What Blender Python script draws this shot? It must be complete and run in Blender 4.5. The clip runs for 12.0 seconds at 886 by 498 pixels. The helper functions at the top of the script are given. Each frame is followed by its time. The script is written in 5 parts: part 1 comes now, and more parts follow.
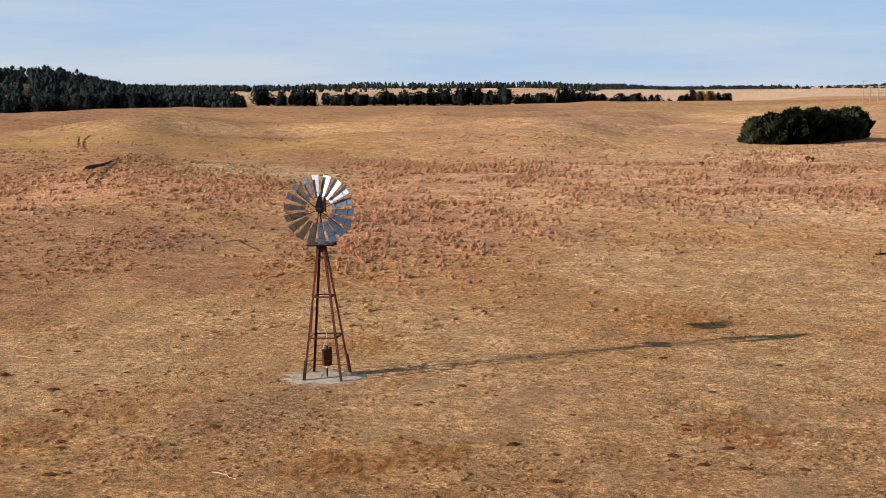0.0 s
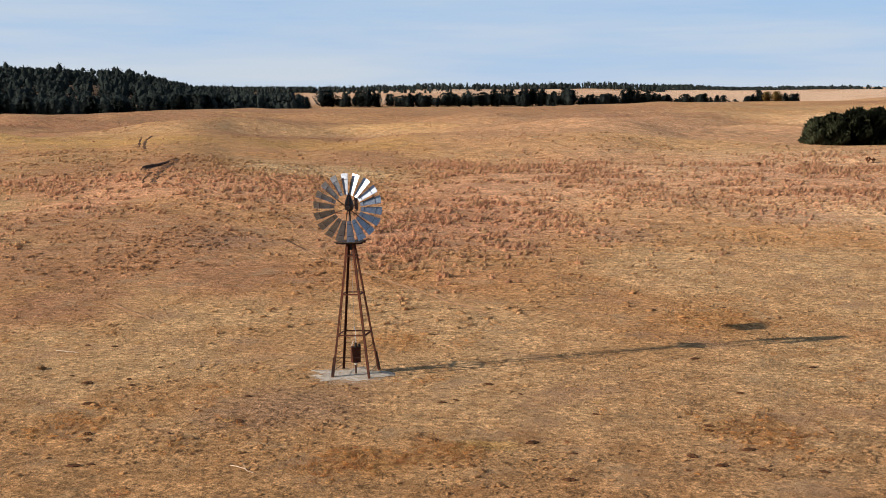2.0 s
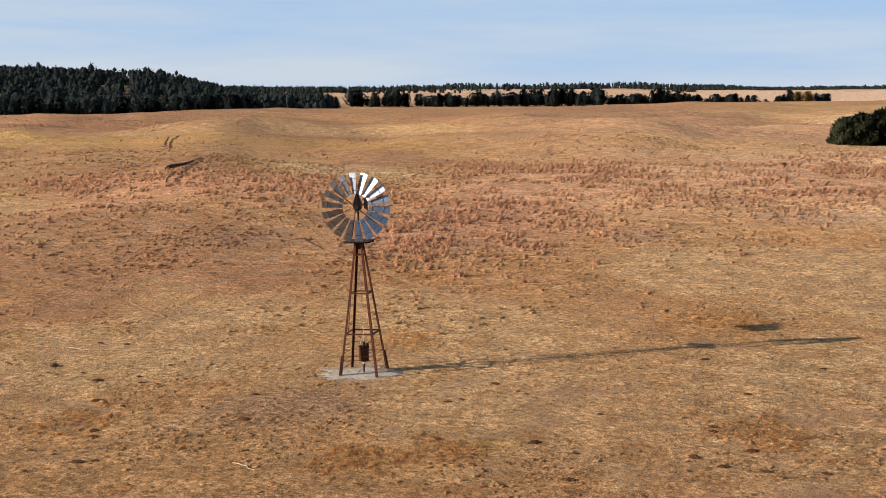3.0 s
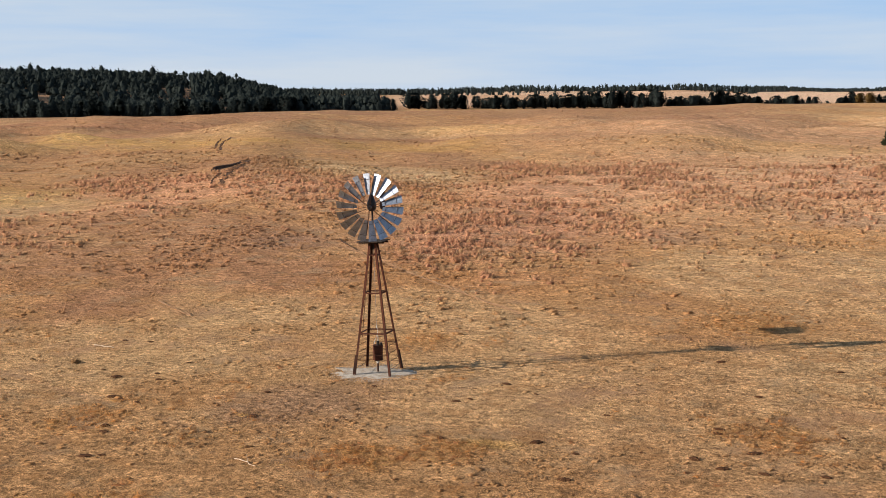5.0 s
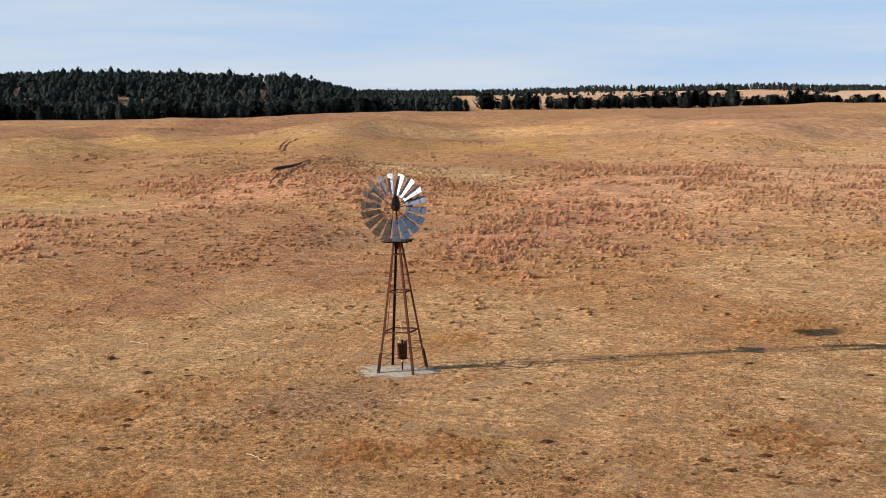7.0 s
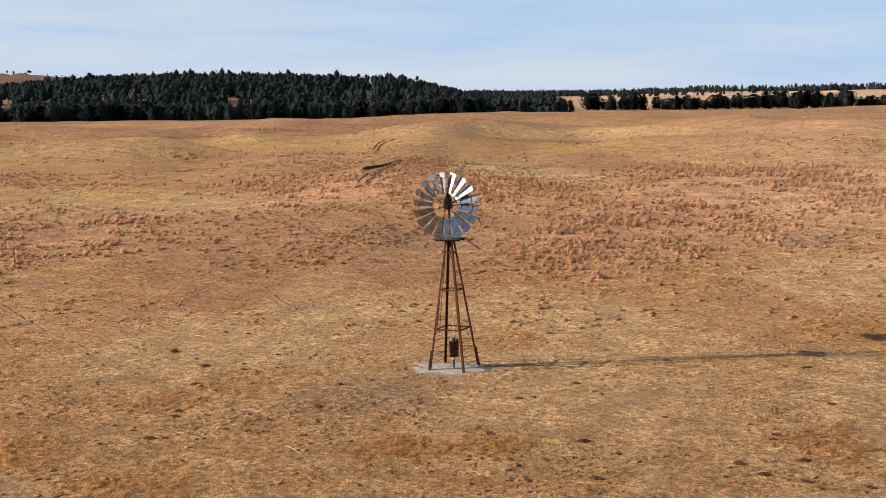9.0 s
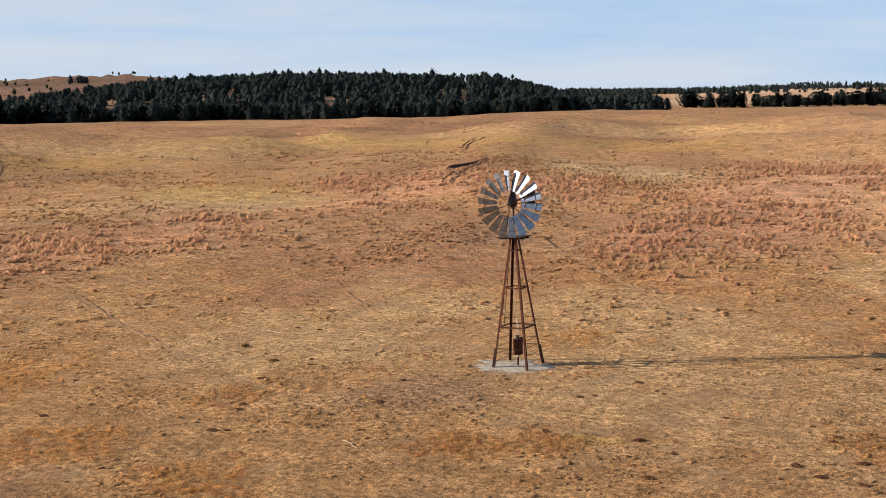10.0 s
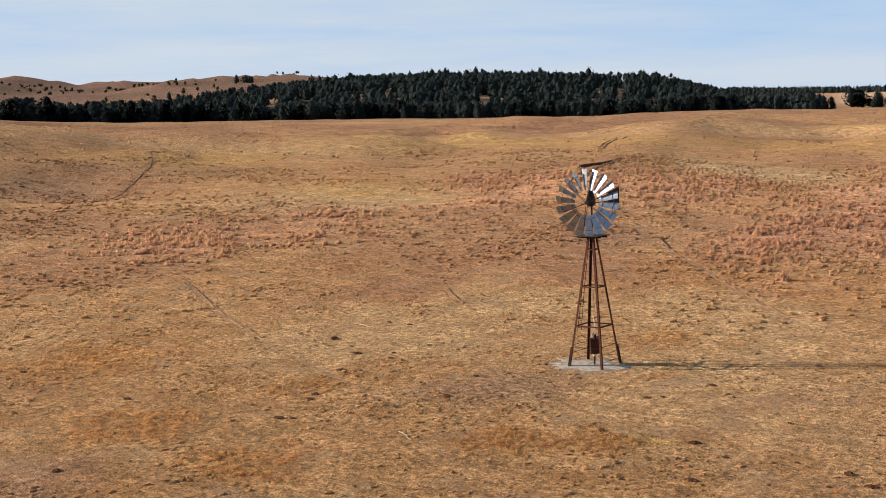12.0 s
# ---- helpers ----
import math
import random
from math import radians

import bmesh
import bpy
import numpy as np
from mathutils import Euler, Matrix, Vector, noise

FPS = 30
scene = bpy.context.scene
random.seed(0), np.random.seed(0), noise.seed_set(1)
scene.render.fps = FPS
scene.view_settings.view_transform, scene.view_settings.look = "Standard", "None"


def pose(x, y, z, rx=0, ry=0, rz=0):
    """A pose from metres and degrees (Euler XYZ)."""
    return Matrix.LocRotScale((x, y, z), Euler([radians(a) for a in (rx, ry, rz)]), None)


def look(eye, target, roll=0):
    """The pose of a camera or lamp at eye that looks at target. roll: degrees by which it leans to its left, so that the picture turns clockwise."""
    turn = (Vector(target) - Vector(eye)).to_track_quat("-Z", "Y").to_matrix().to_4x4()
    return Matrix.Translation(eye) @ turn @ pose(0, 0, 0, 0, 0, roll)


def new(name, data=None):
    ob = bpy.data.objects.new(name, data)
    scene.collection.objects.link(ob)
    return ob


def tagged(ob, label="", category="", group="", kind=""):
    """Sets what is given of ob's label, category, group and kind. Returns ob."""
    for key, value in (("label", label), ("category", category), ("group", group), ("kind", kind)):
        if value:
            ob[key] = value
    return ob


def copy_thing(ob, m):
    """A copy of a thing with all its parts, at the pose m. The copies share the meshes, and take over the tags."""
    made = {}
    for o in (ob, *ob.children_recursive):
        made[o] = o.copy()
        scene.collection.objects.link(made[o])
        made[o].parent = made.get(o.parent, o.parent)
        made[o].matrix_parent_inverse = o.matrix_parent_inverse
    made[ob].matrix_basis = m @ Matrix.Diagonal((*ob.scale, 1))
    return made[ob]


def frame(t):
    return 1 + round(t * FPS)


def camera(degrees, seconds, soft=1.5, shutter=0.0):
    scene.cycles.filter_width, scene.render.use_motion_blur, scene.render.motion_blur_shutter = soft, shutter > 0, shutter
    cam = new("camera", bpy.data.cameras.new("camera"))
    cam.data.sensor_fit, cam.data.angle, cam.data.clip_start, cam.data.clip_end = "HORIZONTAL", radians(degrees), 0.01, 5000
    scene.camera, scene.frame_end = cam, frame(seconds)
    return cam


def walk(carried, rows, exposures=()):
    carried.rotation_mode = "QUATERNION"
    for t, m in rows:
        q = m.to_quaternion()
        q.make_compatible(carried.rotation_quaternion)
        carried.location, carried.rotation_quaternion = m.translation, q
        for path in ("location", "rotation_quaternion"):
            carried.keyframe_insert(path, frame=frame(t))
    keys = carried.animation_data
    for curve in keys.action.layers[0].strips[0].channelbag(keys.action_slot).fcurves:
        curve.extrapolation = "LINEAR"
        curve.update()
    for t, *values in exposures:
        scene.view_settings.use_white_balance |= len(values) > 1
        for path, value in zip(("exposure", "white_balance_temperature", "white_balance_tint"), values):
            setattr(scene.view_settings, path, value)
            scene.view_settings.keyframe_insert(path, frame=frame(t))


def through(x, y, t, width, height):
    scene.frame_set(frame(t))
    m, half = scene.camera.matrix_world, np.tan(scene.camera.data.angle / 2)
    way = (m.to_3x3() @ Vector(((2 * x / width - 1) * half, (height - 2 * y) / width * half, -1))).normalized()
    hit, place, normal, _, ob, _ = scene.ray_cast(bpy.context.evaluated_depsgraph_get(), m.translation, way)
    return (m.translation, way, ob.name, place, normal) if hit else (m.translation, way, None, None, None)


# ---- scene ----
cam = camera(40.3, 12.0, soft=0.8)
PATH = [
    (0, (10.398, -41.649, 10.362), (10.108, -39.688, 10.097), -0.1),
    (0.5, (10.676, -41.657, 10.345), (10.355, -39.701, 10.08), -0.2),
    (1, (10.982, -41.646, 10.317), (10.635, -39.695, 10.052), -0.2),
    (1.5, (11.322, -41.622, 10.289), (10.95, -39.675, 10.025), -0.2),
    (2, (11.7, -41.572, 10.284), (11.305, -39.629, 10.021), -0.2),
    (2.5, (12.09, -41.517, 10.275), (11.677, -39.578, 10.013), -0.2),
    (3, (12.475, -41.467, 10.272), (12.032, -39.534, 10.009), -0.2),
    (5, (14.122, -41.301, 10.238), (13.585, -39.392, 9.979), -0.3),
    (5.5, (14.568, -41.253, 10.233), (14.001, -39.352, 9.974), -0.4),
    (6, (15.028, -41.186, 10.232), (14.43, -39.295, 9.974), -0.4),
    (6.5, (15.511, -41.083, 10.226), (14.884, -39.201, 9.969), -0.5),
    (7, (15.993, -40.964, 10.215), (15.337, -39.092, 9.958), -0.6),
    (9, (17.942, -40.478, 10.149), (17.123, -38.671, 9.895), -0.7),
    (9.5, (18.474, -40.318, 10.14), (17.592, -38.541, 9.886), -0.8),
    (10, (19.069, -40.121, 10.121), (18.108, -38.385, 9.867), -1.0),
    (10.5, (19.721, -39.873, 10.103), (18.668, -38.191, 9.851), -1.1),
    (11, (20.397, -39.578, 10.084), (19.295, -37.928, 9.832), -1.0),
    (11.5, (21.089, -39.262, 10.068), (19.953, -37.635, 9.817), -1.0),
    (12, (21.79, -38.94, 10.059), (20.611, -37.344, 9.808), -1.0),
]
walk(cam, [(t, look(eye, target, roll)) for t, eye, target, roll in PATH],
     exposures=((0, 0.21), (3, 0.25), (6, 0.31), (9, 0.33), (12, 0.30)))

# ---- sky, sun, exposure ----
SUN_BEARING, SUN_HEIGHT = radians(240), radians(19)
world = bpy.data.worlds.new("open_sky")
scene.world = world
world.use_nodes = True


def sky_nodes():
    tree = world.node_tree
    tree.nodes.clear()
    out, back = tree.nodes.new("ShaderNodeOutputWorld"), tree.nodes.new("ShaderNodeBackground")
    sky = tree.nodes.new("ShaderNodeTexSky")
    sky.sky_type, sky.sun_disc = "NISHITA", False
    sky.sun_elevation, sky.sun_rotation = SUN_HEIGHT, SUN_BEARING
    sky.altitude, sky.air_density, sky.dust_density, sky.ozone_density = 900, 1.0, 0.1, 1.3
    # thin high cloud, drawn out in streaks
    where, scale = tree.nodes.new("ShaderNodeTexCoord"), tree.nodes.new("ShaderNodeMapping")
    scale.inputs["Scale"].default_value = (1.3, 1.3, 15.0)
    veil = tree.nodes.new("ShaderNodeTexNoise")
    veil.inputs["Scale"].default_value, veil.inputs["Detail"].default_value = 2.2, 7.0
    veil.inputs["Roughness"].default_value = 0.58
    span = tree.nodes.new("ShaderNodeMapRange")
    span.inputs["From Min"].default_value, span.inputs["From Max"].default_value = 0.34, 0.68
    span.inputs["To Min"].default_value, span.inputs["To Max"].default_value = -0.30, 0.55
    # the cloud thickens towards the west and the horizon, and thins overhead
    up, thin = tree.nodes.new("ShaderNodeSeparateXYZ"), tree.nodes.new("ShaderNodeMapRange")
    thin.inputs["From Min"].default_value, thin.inputs["From Max"].default_value = 0.05, 0.55
    thin.inputs["To Min"].default_value, thin.inputs["To Max"].default_value = 0.95, 0.30
    west, haze, both, all_three = (tree.nodes.new("ShaderNodeMapRange"), tree.nodes.new("ShaderNodeMapRange"),
                                   tree.nodes.new("ShaderNodeMath"), tree.nodes.new("ShaderNodeMath"))
    west.inputs["From Min"].default_value, west.inputs["From Max"].default_value = -0.40, -0.75
    west.inputs["To Min"].default_value, west.inputs["To Max"].default_value = 0.16, 0.62
    haze.inputs["From Min"].default_value, haze.inputs["From Max"].default_value = 0.0, 0.07
    haze.inputs["To Min"].default_value, haze.inputs["To Max"].default_value = 0.34, 0.0
    mix, cloud = tree.nodes.new("ShaderNodeMix"), tree.nodes.new("ShaderNodeMix")
    mix.data_type = cloud.data_type = "RGBA"
    cloud.inputs["A"].default_value = (4.4, 6.4, 9.3, 1)
    cloud.inputs["B"].default_value = (6.7, 7.6, 8.8, 1)
    tree.links.new(where.outputs["Generated"], scale.inputs["Vector"])
    tree.links.new(scale.outputs["Vector"], veil.inputs["Vector"])
    tree.links.new(veil.outputs["Fac"], span.inputs["Value"])
    tree.links.new(where.outputs["Generated"], up.inputs["Vector"])
    tree.links.new(up.outputs["Z"], thin.inputs["Value"])
    tree.links.new(up.outputs["X"], west.inputs["Value"])
    tree.links.new(up.outputs["Z"], haze.inputs["Value"])
    tree.links.new(west.outputs["Result"], both.inputs[0])
    tree.links.new(haze.outputs["Result"], both.inputs[1])
    tree.links.new(both.outputs["Value"], all_three.inputs[0])
    tree.links.new(span.outputs["Result"], all_three.inputs[1])
    all_three.use_clamp = True
    tree.links.new(all_three.outputs["Value"], cloud.inputs["Factor"])
    tree.links.new(cloud.outputs["Result"], mix.inputs["B"])
    tree.links.new(thin.outputs["Result"], mix.inputs["Factor"])
    tree.links.new(sky.outputs["Color"], mix.inputs["A"])
    tree.links.new(mix.outputs["Result"], back.inputs["Color"])
    back.inputs["Strength"].default_value = 0.075
    tree.links.new(back.outputs["Background"], out.inputs["Surface"])


sky_nodes()
sun = new("sun", bpy.data.lights.new("sun", "SUN"))
sun.data.energy, sun.data.angle, sun.data.color = 7.0, radians(0.53), (1.0, 0.89, 0.78)
sun.matrix_world = look((100 * math.sin(SUN_BEARING) * math.cos(SUN_HEIGHT), 100 * math.cos(SUN_BEARING) * math.cos(SUN_HEIGHT),
                         100 * math.sin(SUN_HEIGHT)), (0, 0, 0))

# ---- the lie of the land, as plain functions of x and y ----
VIEW_X, VIEW_Y = 15.0, -41.0          # the place round which the sheet of ground is laid out


def lattice(ix, iy, seed):
    h = (ix.astype(np.int64) * 374761393 + iy.astype(np.int64) * 668265263 + seed * 1442695041) & 0xFFFFFFFF
    h = ((h ^ (h >> 13)) * 1274126177) & 0xFFFFFFFF
    return ((h ^ (h >> 16)) & 0xFFFF) / 65535.0


def wobble(x, y, size, seed):
    """Smooth value noise, -1 to 1, with lumps of about that size in metres."""
    u, v = np.asarray(x, float) / size + 137.0, np.asarray(y, float) / size + 211.0
    iu, iv = np.floor(u), np.floor(v)
    fu, fv = u - iu, v - iv
    fu, fv = fu * fu * fu * (fu * (fu * 6 - 15) + 10), fv * fv * fv * (fv * (fv * 6 - 15) + 10)
    a, b = lattice(iu, iv, seed), lattice(iu + 1, iv, seed)
    c, d = lattice(iu, iv + 1, seed), lattice(iu + 1, iv + 1, seed)
    return 2 * ((a * (1 - fu) + b * fu) * (1 - fv) + (c * (1 - fu) + d * fu) * fv) - 1


def ramp(v, low, high):
    s = np.clip((np.asarray(v, float) - low) / (high - low), 0, 1)
    return s * s * (3 - 2 * s)


# bearing in degrees, and how far below the level of the eye the rim of the pasture lies there
RIM = ((-180, 0.9), (-60, 0.72), (-56, 0.76), (-53, 0.91), (-50, 1.0), (-44, 1.03), (-38, 1.05), (-35, 1.10), (-28, 1.08), (-24, 0.91),
       (-21, 0.86), (-19, 0.92), (-8, 0.90), (-5.3, 0.75), (0.8, 0.65), (5, 0.61), (12, 0.56), (20, 0.6), (180, 0.9))


def polar(x, y):
    dx, dy = np.asarray(x, float) - VIEW_X, np.asarray(y, float) - VIEW_Y
    return np.hypot(dx, dy), np.degrees(np.arctan2(dx, dy))


TRAILS = (((-36.2, 9.1), (-29.0, 5.9), (-19.7, 0.0), (-14.3, -3.0), (-8.8, -5.8), (-3.5, -8.2)),
          ((-13.6, 33.1), (-6.9, 24.6), (-2.5, 19.0), (3.0, 12.2)),
          ((-70.5, 31.0), (-72.3, 33.3), (-78.7, 41.5), (-90.9, 55.5), (-98.0, 62.0), (-110.8, 72.6), (-112.0, 77.0), (-124.8, 84.8)))


def off_line(x, y, line):
    x, y = np.asarray(x, float), np.asarray(y, float)
    best = np.full(x.shape, 1e9)
    for (ax, ay), (bx, by) in zip(line, line[1:]):
        s = np.clip(((x - ax) * (bx - ax) + (y - ay) * (by - ay)) / ((bx - ax) ** 2 + (by - ay) ** 2), 0, 1)
        best = np.minimum(best, np.hypot(x - ax - s * (bx - ax), y - ay - s * (by - ay)))
    return best


# bearing and distance of the low crest past which the slope is brown
CREST = ((-60, 190), (-38, 190), (-34, 212), (-30, 238), (-25, 242), (-17, 258), (-12, 238), (-8, 216), (2, 210))


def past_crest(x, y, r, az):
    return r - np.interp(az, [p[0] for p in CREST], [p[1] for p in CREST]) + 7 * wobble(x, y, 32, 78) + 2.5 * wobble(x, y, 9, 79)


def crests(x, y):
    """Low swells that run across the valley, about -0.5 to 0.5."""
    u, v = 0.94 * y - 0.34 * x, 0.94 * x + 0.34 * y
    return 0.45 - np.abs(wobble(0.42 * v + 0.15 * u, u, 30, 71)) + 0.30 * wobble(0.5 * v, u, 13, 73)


def rough_country(x, y, r, rim_r):
    """Where the swells lie: past the red grass and short of the rim, clear of the ruts and the thicket."""
    ruts = 1 - ramp(off_line(x, y, ((-36, 60), (-46, 88), (-62, 113), (-80, 152))), 10, 26)
    thicket = 1 - ramp(np.hypot(x - 41, y - 165), 16, 34)
    return ramp(r, 135, 185) * (1 - ramp(r, rim_r * 0.72, rim_r * 0.96)) * (1 - ruts) * (1 - thicket)


def land(x, y):
    """Height of the ground."""
    x, y = np.asarray(x, float), np.asarray(y, float)
    r, az = polar(x, y)
    drop = np.interp(az, [p[0] for p in RIM], [p[1] for p in RIM])
    rim_r = 430 + 230 * ramp(az, -9, 4)
    rim_z = 10.2 - rim_r * np.tan(np.radians(drop))
    knee = 185 + (rim_r - 185) * ramp(az, -27, -15)
    z = rim_z * ramp(r, 45, knee) ** (0.8 + 0.5 * (1 - ramp(az, -27, -15)))
    far = ramp(r, 70, 200) * (1 - ramp(r, rim_r * 0.75, rim_r))
    z += far * (1.6 * wobble(x, y * 0.8, 70, 3) + 0.75 * wobble(x, y * 0.7, 27, 5))
    z += ramp(r, 55, 110) * (1 - ramp(r, 400, 600)) * 0.24 * wobble(x, y, 9, 6)
    z += ramp(r, 150, 230) * (1 - ramp(r, rim_r * 0.8, rim_r)) * (1 - ramp(az, -6, 1) * (1 - ramp(r, 240, 300))) * (0.95 * (0.6 - np.abs(wobble(x, y * 0.8, 58, 15))) + 0.55 * wobble(x, y * 0.8, 21, 16))
    z += rough_country(x, y, r, rim_r) * (1.9 * crests(x, y) + 0.5 * wobble(x, y, 14, 72))
    e = past_crest(x, y, r, az)
    z += (1 - ramp(az, -4, 1)) * (0.45 * np.exp(-(e / 11) ** 2) - 0.7 * np.exp(-((e - 36) / 20) ** 2))
    z += 0.05 * wobble(x, y, 4.3, 7) * (1 - ramp(r, 100, 200)) * ramp(np.hypot(x, y), 2.5, 6)
    z += ramp(r, 430, 600) * 0.5 * wobble(x, y, 160, 8)
    for line in TRAILS:
        z -= 0.03 * (1 - ramp(off_line(x, y, line) + 0.12 * wobble(x, y, 1.3, 39), 0.05, 0.42))
    for kx, ky, size, rise in ((-50, 86, 24, 0.75), (-22, 103, 20, -0.75), (-70, 128, 18, 0.55), (-99, 48, 13, 1.0), (-81, 40, 12, -0.9),
                             (-122, 100, 18, 1.0), (-66, 96, 12, 0.5), (-150, 150, 24, 1.1), (-128, 62, 14, 0.8)):
        z += rise * np.exp(-((x - kx) ** 2 + (y - ky) ** 2) / (size * size))
    # past the rim the ground falls away, then rises again to the far country
    z -= 7.0 * ramp(r, rim_r, rim_r + 170) * (1 - ramp(r, 1000, 1700)) * (1 - 0.85 * ramp(az, 4.5, 9))
    open_side = ramp(az, -19, -16)
    z += open_side * 0.5 * ramp(r, 1000, 1800) + open_side * ramp(az, -1, 6) * 1.5 * ramp(r, 900, 2300)
    z += open_side * ramp(r, 1050, 1800) * (4.0 * wobble(x, y, 420, 9) + 3.4 * wobble(x, y * 0.7, 150, 14) + 2.0 * wobble(x, y * 0.7, 70, 17))
    # wooded hill
    hill = np.interp(az, (-51, -48, -46, -43, -40, -36, -33, -30, -27.5, -26, -25, -24, -22.5, -21), (0, 0.3, 0.55, 0.75, 0.9, 1.0, 1.02, 0.99, 0.92, 0.80, 0.60, 0.38, 0.14, 0))
    z += hill * (24 * ramp(r, 640, 1080) - 12 * ramp(r, 1150, 1700)) + hill * ramp(r, 640, 900) * 3 * wobble(x, y, 130, 10)
    # bare red hills behind it
    bare = 1 - ramp(az, -44, -36)
    z += bare * ramp(r, 1000, 1900) * (31 + 8 * wobble(x, y, 330, 11) + 14 * (0.5 - np.abs(wobble(x, y, 210, 12))) * 1.6 + 9 * (0.5 - np.abs(wobble(x, y, 95, 13))))
    z += ramp(r, 1500, 3000) * (1 - bare) * 1.0
    return z


# ---- colours of the pasture: patches of different grasses (x, y, half width, half depth, turn in degrees) ----
RED_PATCHES = ((-29, 64, 8.7, 12.3, 23), (-43, 62, 5.6, 7.7, -11), (-6, 65, 7.6, 26.8, 9), (0, 87, 9.8, 17.9, 13), (24, 91, 13.4, 25.1, 10),
    (-8, 39, 2.7, 8.6, 9), (31, 82, 4.9, 16.1, 1), (-41, 30, 5.7, 8.8, 34), (-42, 18, 4.8, 6.6, 32), (-37, 57, 3.8, 15.4, -3),
    (-52, 67, 2.6, 4.3, 11), (-16, 101, 4.1, 8.6, 12))
ORANGE_PATCHES = ((20, 46, 6.0, 7.3, 8), (3, -10, 1.4, 1.2, 8), (5, -9, 1.0, 1.3, 9), (14, -5, 1.4, 2.1, 9), (-17, -10, 2.7, 3.8, 32),
    (-8, -15, 2.0, 1.8, 34), (-2, -16, 1.7, 1.6, 34), (2, -11, 0.8, 1.3, 34), (-7, -8, 1.0, 1.9, 7), (-0, 6, 1.2, 1.9, 7),
    (13, 13, 2.1, 2.8, 10))
GREY_PATCHES = ((7, 43, 2.4, 4.1, 12), (20, 56, 4.0, 6.0, 6), (-1, -5, 2.0, 2.4, 9), (-18, 34, 2.6, 3.9, 19), (-83, 36, 5.5, 9.5, 61),
    (-2, -6, 1.4, 2.0, 33), (-6, -20, 1.7, 2.1, 32))
YELLOW_PATCHES = ((-72, 130, 14.4, 17.0, -6), (-44, 142, 13.1, 23.9, 31), (14, 139, 19.9, 12.7, 34), (-55, 52, 8.4, 10.2, 35), (-91, 132, 13.3, 26.9, -15),
    (6, -8, 1.0, 0.5, 11), (-102, 71, 14.5, 14.0, 42))
PALE_PATCHES = ((21, 24, 4.5, 13.9, 9), (11, 27, 3.9, 8.3, 10), (17, 5, 3.2, 5.0, 8), (-9, 1, 3.3, 4.9, 8), (-10, 10, 3.9, 4.3, 10),
    (-12, -1, 2.9, 6.1, 31), (-0, 11, 3.7, 7.0, 29))
BROWN_PATCHES = ((-22, 33, 8.0, 13.0, 14), (-14, 23, 4.8, 7.1, 11), (-18, 12, 3.0, 6.3, 10), (-49, 22, 9.7, 7.2, 29), (-41, 7, 5.0, 9.9, 33), (-4, 46, 5.9, 12.7, 14), (-11, 41, 6.9, 12.2, 28), (-28, 23, 4.5, 7.8, 28))
MORE_PALE = ((14, -4, 4.5, 7.7, 8), (7, -1, 3.5, 4.8, 7), (7, -3, 4.5, 8.2, 32), (5, 9, 3.1, 5.8, 31), (15, 27, 6.4, 8.4, 9))
FAR_BROWN = ((-84, 42, 9, 14, 62), (-60, 17, 8, 9, 60), (-26, 40, 6, 9, 20), (-32, 40, 5, 8, 20), (-45, 25, 6, 8, 50), (-21, 22, 5, 6, 30), (-36, 7, 5, 7, 50), (-48, 79, 9.4, 17.1, -6), (-99, 194, 30.7, 33.6, -32), (-29, 110, 8.0, 13.8, 11), (-235, 174, 48.0, 60.0, 110), (-74, 35, 6.5, 6.7, 35), (-10, 176, 28.0, 52.5, -31), (-153, 193, 21.4, 25.5, 17))
FAR_PALE = ((24, 55, 7.3, 10.5, 4), (25, 125, 16.2, 17.4, 17), (63, 316, 20.9, 43.8, 0), (15, 99, 8.1, 12.6, 18), (-51, 46, 8.3, 10.9, 37), (-29, 88, 8.1, 15.7, 40))


def patches(x, y, rows, soft=0.55):
    x, y = np.asarray(x, float), np.asarray(y, float)
    full = np.zeros(x.shape)
    for px, py, wide, deep, turn in rows:
        c, s = math.cos(radians(turn)), math.sin(radians(turn))
        u, v = (x - px) * c + (y - py) * s, (y - py) * c - (x - px) * s
        d = np.hypot(u / wide, v / deep) + 0.30 * wobble(x, y, 0.6 * min(wide, deep), 21) + 0.18 * wobble(x, y, 0.22 * min(wide, deep), 22)
        full = np.maximum(full, 1 - ramp(d, 1 - soft, 1 + soft))
    return full


def blend(base, other, amount):
    return base + (np.array(other) - base) * np.asarray(amount)[..., None]


